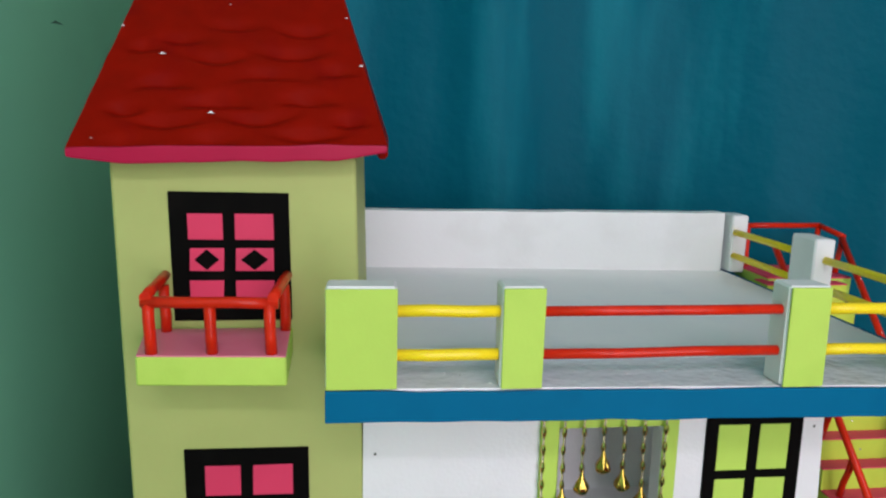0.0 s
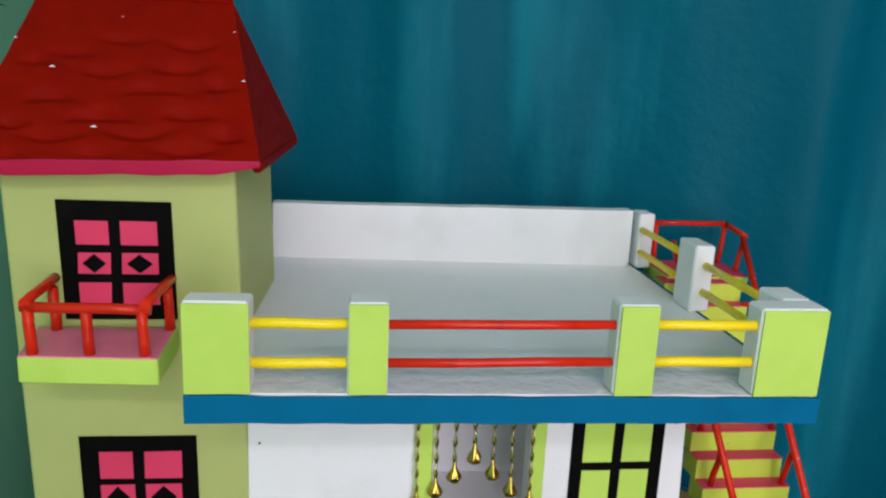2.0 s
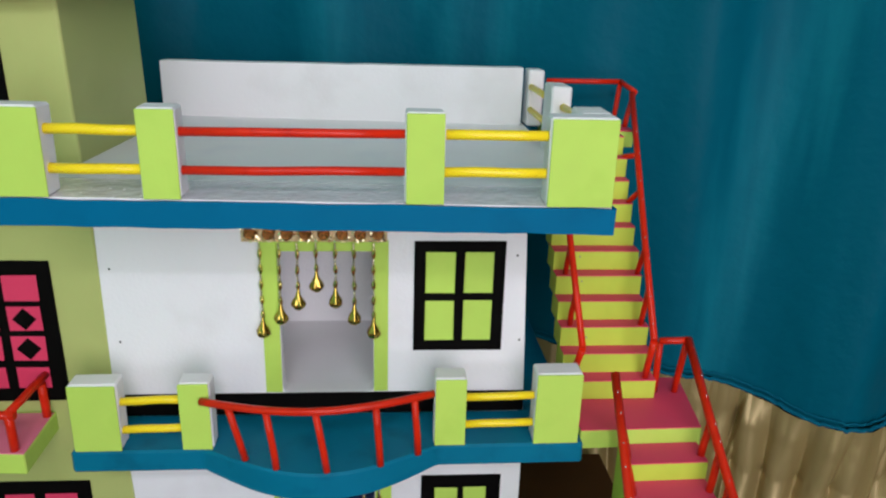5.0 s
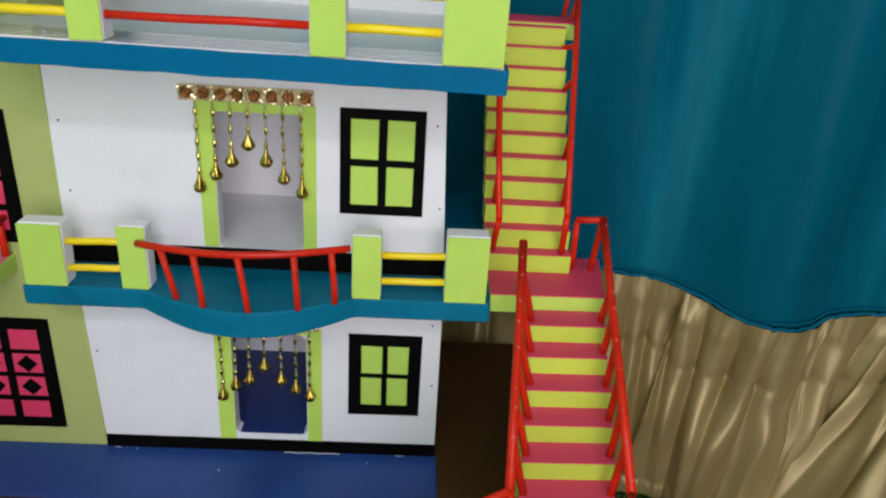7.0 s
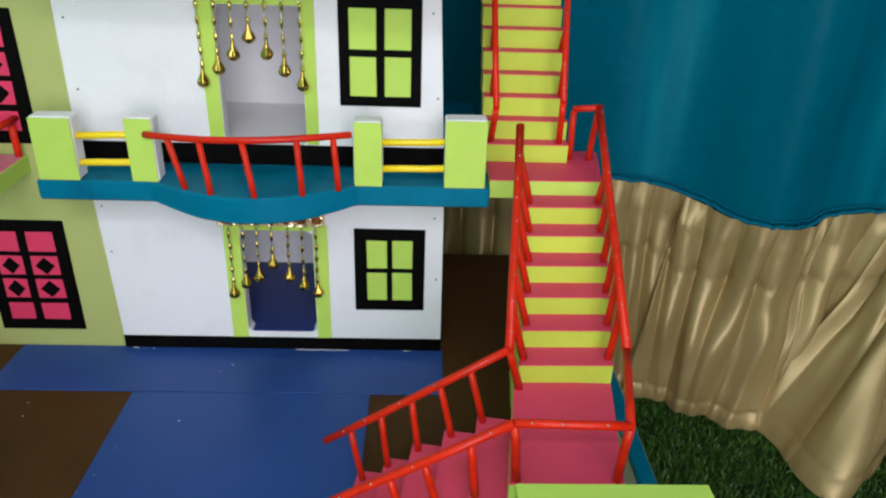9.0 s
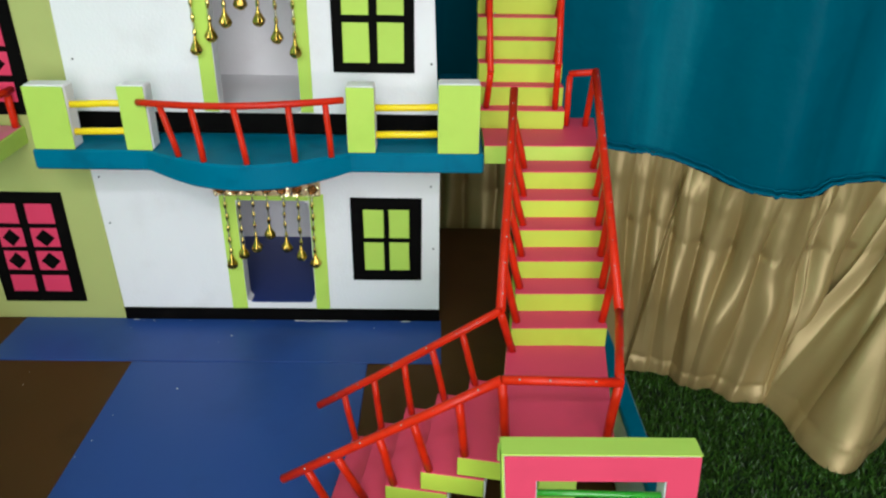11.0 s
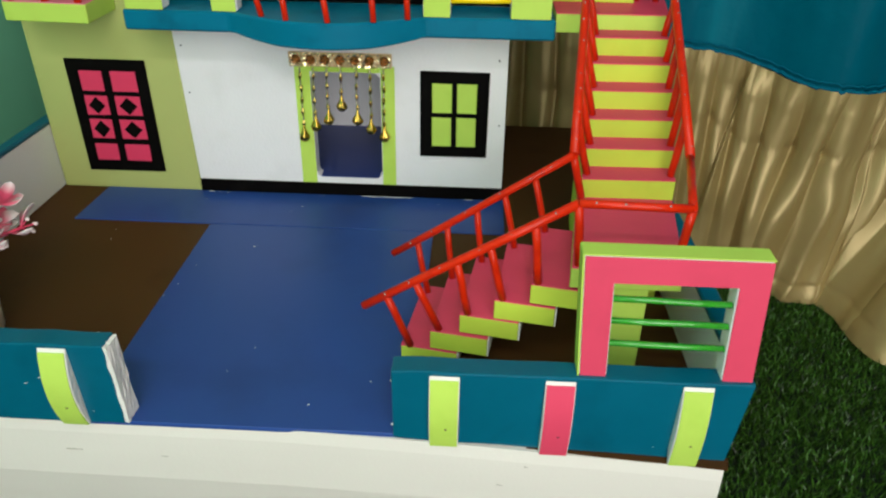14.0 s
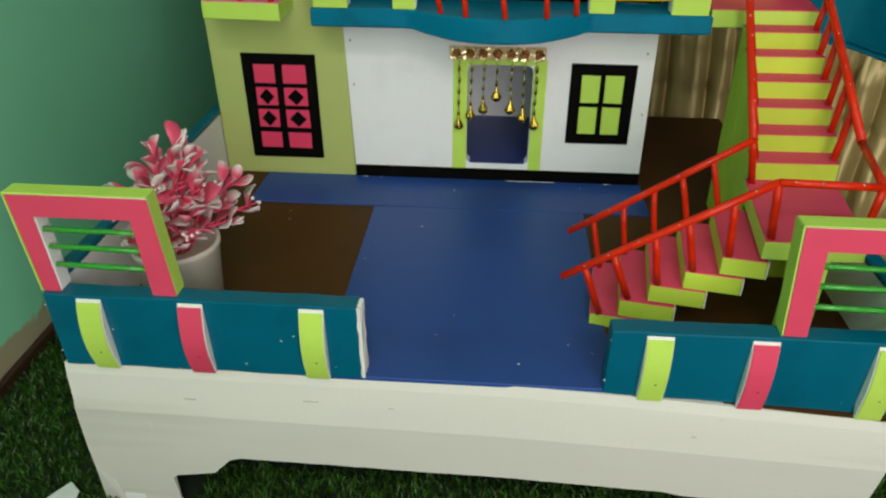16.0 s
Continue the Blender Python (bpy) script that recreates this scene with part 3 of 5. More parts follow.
part("upper_front_wall", holed([(-0.0125, 0.285), (0.4520, 0.285), (0.4410, 0.553), (-0.0118, 0.553)], [upper_hole], -0.0008, T), WHITE, house, "white foam front wall with a doorway")
part("side_wall", prism([(T, 0.0), (0.32, 0.0), (0.32, 0.26), (T, 0.26)], 0.434, 0.4535, "yz"), INSIDE, house)
part("side_wall", prism([(0.14, 0.285), (0.32, 0.285), (0.32, 0.553), (0.14, 0.553)], 0.423, 0.443, "yz"), INSIDE, house)
part("back_wall", block(0.0, 0.434, 0.217, 0.237, 0.0, 0.26), INSIDE, house)
part("back_wall", block(0.0, 0.423, 0.198, 0.210, 0.285, 0.553), INSIDE, house)
part("inner_floor", block(0.0, 0.434, T, 0.217, 0.0, 0.0298, 0.0005), NAVY, house, "navy floor sheet inside")
part("inner_floor", block(0.0, 0.423, T, 0.198, 0.285, 0.311, 0.0005), INNER_FLOOR, house)
part("inner_wall", block(0.0, 0.012, T, 0.217, 0.030, 0.26), INSIDE, house)
# Unseen white board added to bounce light inside the lower room.
part("bounce_board", block(0.012, 0.434, T, 0.217, 0.2540, 0.2585, 0), INSIDE, house)
part("inner_wall", block(0.0, 0.012, T, 0.198, 0.311, 0.553), INSIDE, house)


part("sill_sheet", prism([(0.1805, 0.0006), (0.2765, 0.0006), (0.2765, T), (0.1805, T)], 0.0300, 0.0318, "xy", 0), NAVY, house, "navy sheet over the sill")


def door_strips(x0, x1, x2, x3, z0, z1):
    part("door_jamb", block(x0, x1, -0.0024, -0.0008, z0, z1, 0.0004, 0.0006), LIME, house, "lime strip beside the doorway")
    part("door_jamb", block(x2, x3, -0.0024, -0.0008, z0, z1, 0.0004, 0.0006), LIME, house, "lime strip beside the doorway")


door_strips(0.158, 0.1790, 0.2780, 0.2980, 0.0215, 0.200)
door_strips(0.1555, 0.1740, 0.2770, 0.2930, 0.313, 0.495)
part("door_lintel", block(0.1740, 0.2770, -0.0022, -0.0008, 0.4825, 0.495, 0.0004), LIME, house, "lime strip over the doorway")
part("door_lintel", block(0.1790, 0.2780, -0.0022, -0.0008, 0.1910, 0.200, 0.0004), LIME, house, "lime strip over the doorway")
part("plinth_strip", block(0.0010, 0.4555, -0.0032, -0.0008, 0.0022, 0.0215, 0.0005), BLACK, house, "black strip along the foot of the wall")
part("plinth_strip", block(-0.0120, 0.4515, -0.0032, -0.0008, 0.2855, 0.3115, 0.0005), BLACK, house, "black strip along the foot of the upper wall")

# decks: the hand-built terrace sinks a little towards its outer end
def sunk(bm):
    for v in bm.verts:
        v.co.z -= 0.0122 * max(0.0, v.co.x + 0.04)
    return bm


deck = part("roof_deck", sunk(block(-0.040, 0.492, -0.1355, 0.345, 0.553, 0.5755, 0.0012)), DECK, house, "flat grey-white roof terrace")
part("deck_fascia", sunk(wavy(-0.0415, 0.4935, -0.139, -0.1357, 0.5525, 0.5762, 0.0012, 5.0, 48, 0.0006)), BLUE, house, "blue fascia strip")
part("deck_fascia", sunk(block(0.4922, 0.4952, -0.1355, 0.345, 0.5525, 0.5760, 0.0006)), BLUE, house)
part("front_edge_strip", sunk(block(-0.039, 0.490, -0.135, -0.066, 0.5757, 0.5772, 0.0004)), TAPE, house, "glossy white strip along the terrace edge")
part("parapet", wavy(-0.020, 0.4860, 0.312, 0.336, 0.5690, 0.6500, 0.0008, 9.0, 36, 0.0005), WHITE, house, "white foam parapet")


def bulge(n=40):
    out = []
    for k in range(n + 1):
        s = k / n
        out.append((0.098 + (0.348 - 0.098) * s, -0.072 - 0.047 * math.sin(math.pi * s) ** 1.08))
    return out


deck_poly = [(-0.037, 0.0), (-0.037, -0.0715)] + bulge() + [(0.507, -0.0715), (0.507, 0.33), (0.4535, 0.33), (0.4535, 0.0)]
bal = prism(deck_poly, 0.259, 0.2845, "xy", 0.0025)
for v in bal.verts:
    if v.co.z < 0.27 and v.co.y < -0.0735:
        v.co.z -= 0.0068 * min(1.0, (-0.0735 - v.co.y) / 0.030) ** 0.7
part("first_floor_deck", bal, TEAL, house, "teal-covered deck with a bowed front")

# roof of the tower
EX0, EX1, EY0, EY1, EZ = -0.248, 0.006, -0.027, 0.238, 0.744
RX0, RX1, RY, RZ = -0.2165, -0.034, 0.102, 0.889


# places and half widths of the pressed dents, across and up the slope
DENTS = [(0.16, 0.02, 0.067), (0.45, 0.04, 0.073), (0.75, 0.06, 0.095), (0.28, 0.15, 0.104), (0.58, 0.16, 0.109), (0.91, 0.15, 0.065), (0.13, 0.22, 0.062), (0.44, 0.27, 0.109), (0.76, 0.28, 0.081), (0.25, 0.38, 0.090), (0.63, 0.43, 0.117), (0.91, 0.45, 0.081), (0.42, 0.52, 0.103), (0.72, 0.55, 0.118), (0.12, 0.59, 0.074), (0.47, 0.73, 0.101), (0.26, 0.64, 0.082), (0.78, 0.70, 0.106)]


def slope(a, b, c, d, nu, nv, amp, seed):
    """A roof slope from the eave a-b up to c-d, with pressed scalloped tiles."""
    bm = bmesh.new()
    a, b, c, d = (Vector(p) for p in (a, b, c, d))
    n = (b - a).cross(d - a).normalized()
    rnd = random.Random(int(seed * 10))
    lips = [(lu, lv - 0.015, wide, rnd.choice((-1, 1, 1)) * rnd.uniform(0.4, 2.0), rnd.uniform(0.75, 1.15)) for lu, lv, wide in DENTS]
    grid = []
    for j in range(nv + 1):
        v = j / nv
        row = []
        for i in range(nu + 1):
            u = i / nu
            p = a.lerp(b, u).lerp(d.lerp(c, u), v)
            h = 0.0
            for lu, lv, wide, bow, tall in lips:
                if abs(u - lu) < 2.4 * wide and -0.12 < v - lv < 0.34:
                    across = (u - lu) / wide
                    f = v - (lv + bow * (u - lu) ** 2)
                    h -= amp * tall * math.exp(-across ** 2) * math.exp(-(f / (0.042 if f > 0 else 0.026)) ** 2)
            h *= (1 - 0.55 * v) * min(1, 9 * u, 9 * (1 - u), 12 * v + 0.2)
            row.append(bm.verts.new(p + n * (h + 0.0008 * noise.noise((u * 9, v * 9, seed)))))
        grid.append(row)
    for j in range(nv):
        for i in range(nu):
            bm.faces.new((grid[j][i], grid[j][i + 1], grid[j + 1][i + 1], grid[j + 1][i]))
    return bm


roof = part("roof", prism([(EX0 + 0.008, EY0 + 0.008), (EX1 - 0.022, EY0 + 0.008), (EX1 - 0.022, EY1 - 0.008), (EX0 + 0.008, EY1 - 0.008)], 0.7365, 0.7402, "xy", 0), EAVE, house, "red hipped roof with pressed tiles and a pink edge")
A, B, C, D = (EX0, EY0, EZ - 0.0035), (EX1, EY0, EZ + 0.0035), (EX1 + 0.012, EY1, EZ + 0.0035), (EX0, EY1, EZ - 0.0035)
R0, R1 = (RX0, RY, RZ), (RX1, RY, RZ)
part("front_slope", slope(A, B, R1, R0, 160, 130, 0.0098, 1.0), ROOF, house, "red pressed-tile slope", True)
part("right_slope", slope(B, C, R1, R1, 60, 50, 0.002, 2.0), ROOF, house, "", True)
part("back_slope", slope(C, D, R0, R1, 40, 30, 0.002, 3.0), ROOF, house, "", True)
part("left_slope", slope(D, A, R0, R0, 40, 30, 0.002, 4.0), ROOF, house, "", True)
part("eave_edge", wavy(EX0, EX1, EY0 - 0.0015, EY0 + 0.008, EZ - 0.0122, EZ + 0.0004, 0.0018, 2.0, 36, 0.0015, 0.0060, 0.007), EAVE, house, "pink eave edge")
part("eave_edge", prism([(EX1 - 0.008, EY0 + 0.008), (EX1 + 0.001, EY0 + 0.008), (EX1 + 0.013, EY1), (EX1 + 0.004, EY1)], EZ - 0.0085, EZ + 0.0036, "xy", 0.0024), ROOF, house, "red eave edge")
part("eave_edge", block(EX0 - 0.001, EX0 + 0.008, EY0 + 0.008, EY1, EZ - 0.0120, EZ - 0.0031, 0.0024, 0.001), EAVE, house, "pink eave edge")
part("ridge_cap", tube_mesh([R0, Vector(R0).lerp(Vector(R1), 0.5) + Vector((0, 0, 0.001)), R1], 0.003, 8), ROOF, house, "", True)
for cx, cz, size in ((0.21, 0.53, 0.75), (0.43, 0.185, 0.75), (0.008, 0.70, 0.5), (0.990, 0.47, 0.55), (0.03, 0.95, 0.4), (0.985, 0.79, 0.4), (0.45, 0.86, 0.3), (0.07, 0.05, 0.3)):
    p = Vector(A).lerp(Vector(B), cx).lerp(Vector(R0).lerp(Vector(R1), cx), cz)
    chip = [(-0.0040, -0.0002), (0.0034, -0.0004), (0.0016, 0.0012), (-0.0004, 0.0020)]
    part("foam_chip", prism([(p.x + size * dx, p.z + size * dz) for dx, dz in chip], p.y - 0.0030, p.y - 0.0015, "xz", 0), WHITE, house, "small white chip where the red paint is gone")


# windows
def tower_window(x0, x1, z0, z1, rows, diamonds):
    """rows: top and bottom of each row of panes, as shares of the height from the top."""
    w, h = x1 - x0, z1 - z0
    win = part("window", prism([(x0 + 0.002, z0), (x1 + 0.001, z0 + 0.0005), (x1 - 0.001, z1), (x0, z1 + 0.0005)], -0.0018, 0.0005, "xz", 0.0003), BLACK, house, "black window with pink panes")
    for r, (top, foot) in enumerate(rows):
        for left, right in ((0.160, 0.445), (0.540, 0.858)):
            px, qx = x0 + left * w + random.uniform(-0.0006, 0.0006), x0 + right * w + random.uniform(-0.0006, 0.0006)
            pz, qz = z1 - foot * h, z1 - top * h
            part("pane", block(px, qx, -0.0030, -0.0018, pz, qz, 0.0003, 0.0006), PANE_PINK, win)
            if r in diamonds:
                q, sx, sz = ((px + qx) / 2, (pz + qz) / 2), 0.36 * (qx - px), 0.45 * (qz - pz)
                part("diamond", prism([(q[0] - sx, q[1]), (q[0], q[1] - sz), (q[0] + sx, q[1]), (q[0], q[1] + sz)], -0.0042, -0.0030, "xz", 0.0003), BLACK, win)
    return win


FOUR_ROWS = ((0.095, 0.270), (0.310, 0.480), (0.520, 0.693), (0.745, 0.897))
tower_window(-0.168, -0.052, 0.030, 0.199, FOUR_ROWS, (1, 2))
tower_window(-0.1725, -0.061, 0.3055, 0.471, FOUR_ROWS, (1, 2))
tower_window(-0.1775, -0.0760, 0.5915, 0.7040, ((0.160, 0.360), (0.425, 0.603), (0.678, 0.865)), (1,))


def house_window(x0, x1, z0, z1, border, bar):
    w, h = x1 - x0, z1 - z0
    win = part("window", prism(rect(x0 + 0.002, x1 - 0.002, z0 + 0.002, z1 - 0.002), -0.0012, -0.0004, "xz", 0), LIME_EDGE, house, "black window frame with lime panes")
    b, mx, mz = border * w, bar * w, bar * w * 0.8
    xs, zs = (x0 + b, (x0 + x1 - mx) / 2, (x0 + x1 + mx) / 2, x1 - b), (z0 + b * 0.92, (z0 + z1 - mz) / 2, (z0 + z1 + mz) / 2, z1 - b)
    j = lambda: random.uniform(-0.0006, 0.0006)
    holes = [[(xs[i] + j(), zs[k] + j()), (xs[i + 1] + j(), zs[k] + j()), (xs[i + 1] + j(), zs[k + 1] + j()), (xs[i] + j(), zs[k + 1] + j())] for i in (0, 2) for k in (0, 2)]
    part("window_frame", holed([(x0 + j(), z0), (x1, z0 + j()), (x1 + j(), z1), (x0, z1 + j())], holes, -0.0032, -0.0012), BLACK, win)
    for i in (0, 2):
        for k in (0, 2):
            part("pane", block(xs[i] + 0.0004, xs[i + 1] - 0.0004, -0.0020, -0.0013, zs[k] + 0.0004, zs[k + 1] - 0.0004, 0, 0), LIME, win)
    return win


house_window(0.3335, 0.4295, 0.0705, 0.196, 0.175, 0.075)
house_window(0.3210, 0.4210, 0.365, 0.4945, 0.125, 0.10)
for x, z in ((0.003, 0.222), (0.005, 0.155), (0.442, 0.213), (0.446, 0.12), (-0.001, 0.462), (0.001, 0.377), (0.434, 0.478), (0.442, 0.376)):
    part("nail", spin([(0.0, 0.0), (0.0011, 0.0), (0.0013, 0.0006), (0.0, 0.0008)], (0, 0, 0), 8), NAIL, house).matrix_basis = pose(x, -0.0009, z, 90)


# ---- terrace posts and rails ----
def post(x0, x1, y0, y1, z0, z1, parent, faces="f"):
    if z0 > 0.5:
        z0 -= 0.0122 * (x0 + x1 + 0.08) / 2
    p = part("post", block(x0, x1, y0 + 0.002, y1, z0, z1, 0.002, 0.0009), WHITE, parent, "white foam post with a lime front")
    if "f" in faces:
        part("front_sheet", block(x0 + 0.0004, x1 - 0.0004, y0, y0 + 0.0019, z0 + 0.0003, z1 - 0.0012, 0.0004, 0.0004), LIME, p, "lime sheet")
    if "r" in faces:
        part("side_sheet", block(x1 + 0.0001, x1 + 0.0015, y0 + 0.003, y1 - 0.001, z0, z1 - 0.0012, 0.0004, 0.0004), LIME_EDGE, p, "lime sheet")
    return p


Z1, Z2 = 0.5775, 0.652
terrace = thing("terrace_railing", (0.2, -0.12, Z1), "terrace railing of lime-faced foam posts with yellow and red straw bars", "railing")
post(-0.041, 0.010, -0.1395, -0.112, Z1, Z2 + 0.001, terrace)
post(0.086, 0.1175, -0.1395, -0.112, Z1, Z2 + 0.001, terrace)
post(0.3065, 0.3400, -0.1395, -0.112, Z1, Z2 + 0.0008, terrace)
post(0.4305, 0.4895, -0.1395, -0.1115, Z1, Z2 - 0.002, terrace, "f")
post(0.4620, 0.4910, -0.1113, -0.0700, Z1, Z2 - 0.0015, terrace, "")
post(0.4820, 0.5055, 0.098, 0.147, 0.5757, 0.649, terrace, "")
post(0.4925, 0.5145, 0.298, 0.337, 0.5757, 0.6485, terrace, "")
for a, b, mat in ((0.010, 0.086, YELLOW), (0.1175, 0.3065, RED), (0.340, 0.4305, YELLOW)):
    for z in (0.6325, 0.5995):
        rod("bar", (a - 0.003, -0.128, z + random.uniform(-0.0006, 0.0006)), (b + 0.003, -0.128, z), 0.0040 if mat is RED else 0.0046, mat, terrace, "yellow straw bar" if mat is YELLOW else "red straw bar")
for y0, y1 in ((-0.070, 0.100), (0.148, 0.298)):
    for z in (0.6265, 0.5945):
        rod("bar", (0.493, y0, z), (0.496, y1, z - 0.001), 0.0044, YELLOW, terrace, "yellow straw bar")

# ---- first-floor deck railing ----
M1, M2 = 0.2845, 0.365
mid = thing("deck_railing", (0.2, -0.06, M1), "deck railing with lime-faced posts, yellow bars and bowed red handrail", "railing")
post(-0.032, 0.0160, -0.0715, -0.045, M1, M2 - 0.003, mid)
post(0.0775, 0.1090, -0.0715, -0.045, M1, M2 - 0.002, mid)
post(0.3425, 0.3765, -0.0715, -0.045, M1, M2, mid)
post(0.4505, 0.5005, -0.0715, -0.043, M1, M2 + 0.004, mid)
for a, b in ((0.016, 0.0775), (0.3765, 0.4505)):
    for z in (0.3380, 0.3045):
        rod("bar", (a - 0.003, -0.060, z - 0.001), (b + 0.003, -0.060, z + 0.001), 0.0043, YELLOW, mid, "yellow straw bar")
arc = [(0.101 + 0.239 * k / 24, -0.0745 - 0.034 * math.sin(math.pi * k / 24), 0.3445 + 0.0055 * k / 24 + 0.004 * math.sin(math.pi * k / 24)) for k in range(25)]
part("handrail", tube_mesh(arc, 0.0041), RED, mid, "bowed red straw handrail", True)
for k, foot in ((3, (0.1455, -0.090)), (7, (0.1795, -0.107)), (12, (0.231, -0.1135)), (18, (0.285, -0.105)), (22, (0.3245, -0.086))):
    rod("baluster", (foot[0], foot[1], M1), Vector(arc[k]) - Vector((0, 0, 0.002)), 0.0037, RED, mid, "red straw baluster")


# ---- balconies on the tower ----
def balcony(x0, x1, y0, z0, z1):
    b = thing("balcony", ((x0 + x1) / 2, y0 / 2, z0), "small balcony with a pink floor, lime edges and red straw railing", "balcony", "balconies on the tower")
    part("slab", prism([(x0, y0 + 0.006), (x1, y0 - 0.001), (x1 - 0.002, -0.0005), (x0 - 0.012, -0.0005)], z0, z1 - 0.0012, "xy", 0.0012), LIME, b, "lime slab")
    part("floor_sheet", prism([(x0 + 0.0005, y0 + 0.0065), (x1 - 0.0005, y0), (x1 - 0.003, -0.005), (x0 - 0.011, -0.005)], z1 - 0.0012, z1, "xy", 0.0003), BALCONY_PINK, b, "pink floor sheet")
    zr = z1 + 0.0425
    fl, fr, bl, br = (x0 + 0.0110, y0 + 0.011), (x1 - 0.0120, y0 + 0.007), (x0 + 0.008, -0.006), (x1 - 0.007, -0.006)
    fm = ((fl[0] + fr[0]) / 2, (fl[1] + fr[1]) / 2 + 0.001)
    for p in (fl, fm, fr, (bl[0], -0.012), (br[0], -0.012)):
        rod("baluster", (p[0], p[1], z1), (p[0] - 0.001, p[1], zr - 0.002), 0.0046, RED, b, "red straw baluster")
    rod("handrail", (fl[0] - 0.006, fl[1], zr - 0.001), (fr[0] + 0.006, fr[1], zr - 0.002), 0.0046, RED, b, "red straw handrail")
    rod("handrail", (fl[0] - 0.002, fl[1] - 0.004, zr + 0.003), (bl[0] - 0.002, -0.001, zr + 0.004), 0.0044, RED, b, "red straw handrail")
    rod("handrail", (fr[0] + 0.002, fr[1] - 0.004, zr + 0.003), (br[0] + 0.001, -0.001, zr + 0.004), 0.0044, RED, b, "red straw handrail")


balcony(-0.188, -0.073, -0.084, 0.561, 0.5855)
balcony(-0.186, -0.076, -0.084, 0.268, 0.2925)


# ---- bead garlands over the doors ----
def garland(x0, x1, z0, z1, ends, studs):
    g = thing("bead_garland", ((x0 + x1) / 2, -0.006, z0), "gold bead garland hanging from a glittering band over the doorway", "garland", "garlands over the doors")
    part("band", block(x0, x1, -0.005, -0.002, z0, z1, 0.0008, 0.0004), GLITTER, g, "gold glitter band")
    zm = (z0 + z1) / 2
    prof = [(0.0, 0.0030), (0.0022, 0.0045), (0.0040, 0.0030), (0.0050, 0.0042), (0.0066, 0.0022), (0.0070, 0.0), (0.0, 0.0)]
    for k in range(studs):
        stud = part("stud", spin(prof, (0, 0, 0), 12), STUD, g, "brown-gold rose stud", True)
        stud.matrix_basis = pose(x0 + (x1 - x0) * (k + 0.5) / studs, -0.0048, zm, 90)
    for k in range(studs * 26):
        a, spot = random.uniform(0, 2 * math.pi), random.random()
        if spot < 0.5:
            gx, gz = random.uniform(x0 + 0.0015, x1 - 0.0015), random.choice((z0 + 0.0016, z0 + 0.0035, z1 - 0.0016, z1 - 0.0035))
        else:
            n = random.randrange(studs)
            gx, gz = x0 + (x1 - x0) * (n + 0.5) / studs + 0.0078 * math.cos(a), zm + 0.0078 * math.sin(a)
        part("sequin", block(-0.0016, 0.0016, -0.0005, 0.0005, -0.0010, 0.0010, 0, 0.0003), SEQUIN, g).matrix_basis = pose(min(max(gx, x0), x1), -0.0058, gz, random.uniform(-40, 40), random.uniform(-90, 90), random.uniform(-40, 40))
    for k, (x, z) in enumerate(ends):
        pr, seeds, length = [], [], z0 - z - 0.013
        n = max(2, round(length / 0.0165))
        for q in range(n):
            top, h = 0.013 + length * (q + 1) / n, length / n
            for m in range(3):
                mid = top - (0.07 + 0.14 * m) * h
                seeds += [(0.0005, mid + 0.0011), (0.0015, mid + 0.0005), (0.0015, mid - 0.0005), (0.0005, mid - 0.0011)]
            pr += [(0.0004, top), (0.0004, top - 0.40 * h), (0.0014, top - 0.42 * h), (0.0023, top - 0.55 * h), (0.0026, top - 0.68 * h), (0.0022, top - 0.84 * h), (0.0014, top - 0.97 * h), (0.0004, top - h)]

        def strung(profile, sides):
            bm = spin(profile, (x, -0.008, z), sides)
            for v in bm.verts:
                v.co.x += 0.0012 * noise.noise((x * 90, v.co.z * 40, 1.0))
                v.co.y += 0.0008 * noise.noise((x * 90, v.co.z * 40, 5.0))
            return bm

        strand = part("strand", strung(pr, 8), BEAD, g, "string of slim gold beads", False)
        part("bead_string", strung(seeds, 6), SEED, strand, "small bright beads between the long ones", False)
        drop = [(0.0008, 0.0165), (0.0020, 0.0130), (0.0027, 0.0092), (0.0042, 0.0060), (0.0060, 0.0022), (0.0070, -0.0014), (0.0063, -0.0042), (0.0048, -0.0064), (0.0026, -0.0080), (0.0, -0.0086)]
        bell = spin(drop, (x, -0.009, z), 24)
        turn = random.uniform(0, 1.2)
        for v in bell.verts:
            r = math.hypot(v.co.x - x, v.co.y + 0.009)
            a = math.atan2(v.co.y + 0.009, v.co.x - x) + turn
            if r > 0.003:
                f = 1 + 0.20 * math.cos(6 * a) * min(1.0, (r - 0.003) / 0.004)
                v.co.x, v.co.y = x + (v.co.x - x) * f, -0.009 + (v.co.y + 0.009) * f
        part("pendant", bell, GOLD, strand, "flower-shaped gold pendant", True)


garland(0.1520, 0.2945, 0.1985, 0.2185, [(0.167, 0.098), (0.185, 0.114), (0.204, 0.1245), (0.2235, 0.145), (0.245, 0.125), (0.264, 0.112), (0.283, 0.101)], 7)
garland(0.1380, 0.2915, 0.4940, 0.5120, [(0.157, 0.393), (0.177, 0.409), (0.196, 0.426), (0.216, 0.447), (0.236, 0.428), (0.256, 0.408), (0.277, 0.391)], 8)


# ---- stairs ----
def quad_step(name, fl, fr, bl, br, z0, z1, parent):
    s = part(name, prism([fl, fr, br, bl], z0, z1 - 0.0015, "xy", 0.0007), STEP_LIME, parent, "lime riser with a pink tread")
    part("tread", prism([fl, fr, br, bl], z1 - 0.0015, z1, "xy", 0.0003), PINK, s, "pink sheet")
    return s


def mixp(a, b, t):
    return tuple(p + (q - p) * t for p, q in zip(a, b))


LZ = 0.138
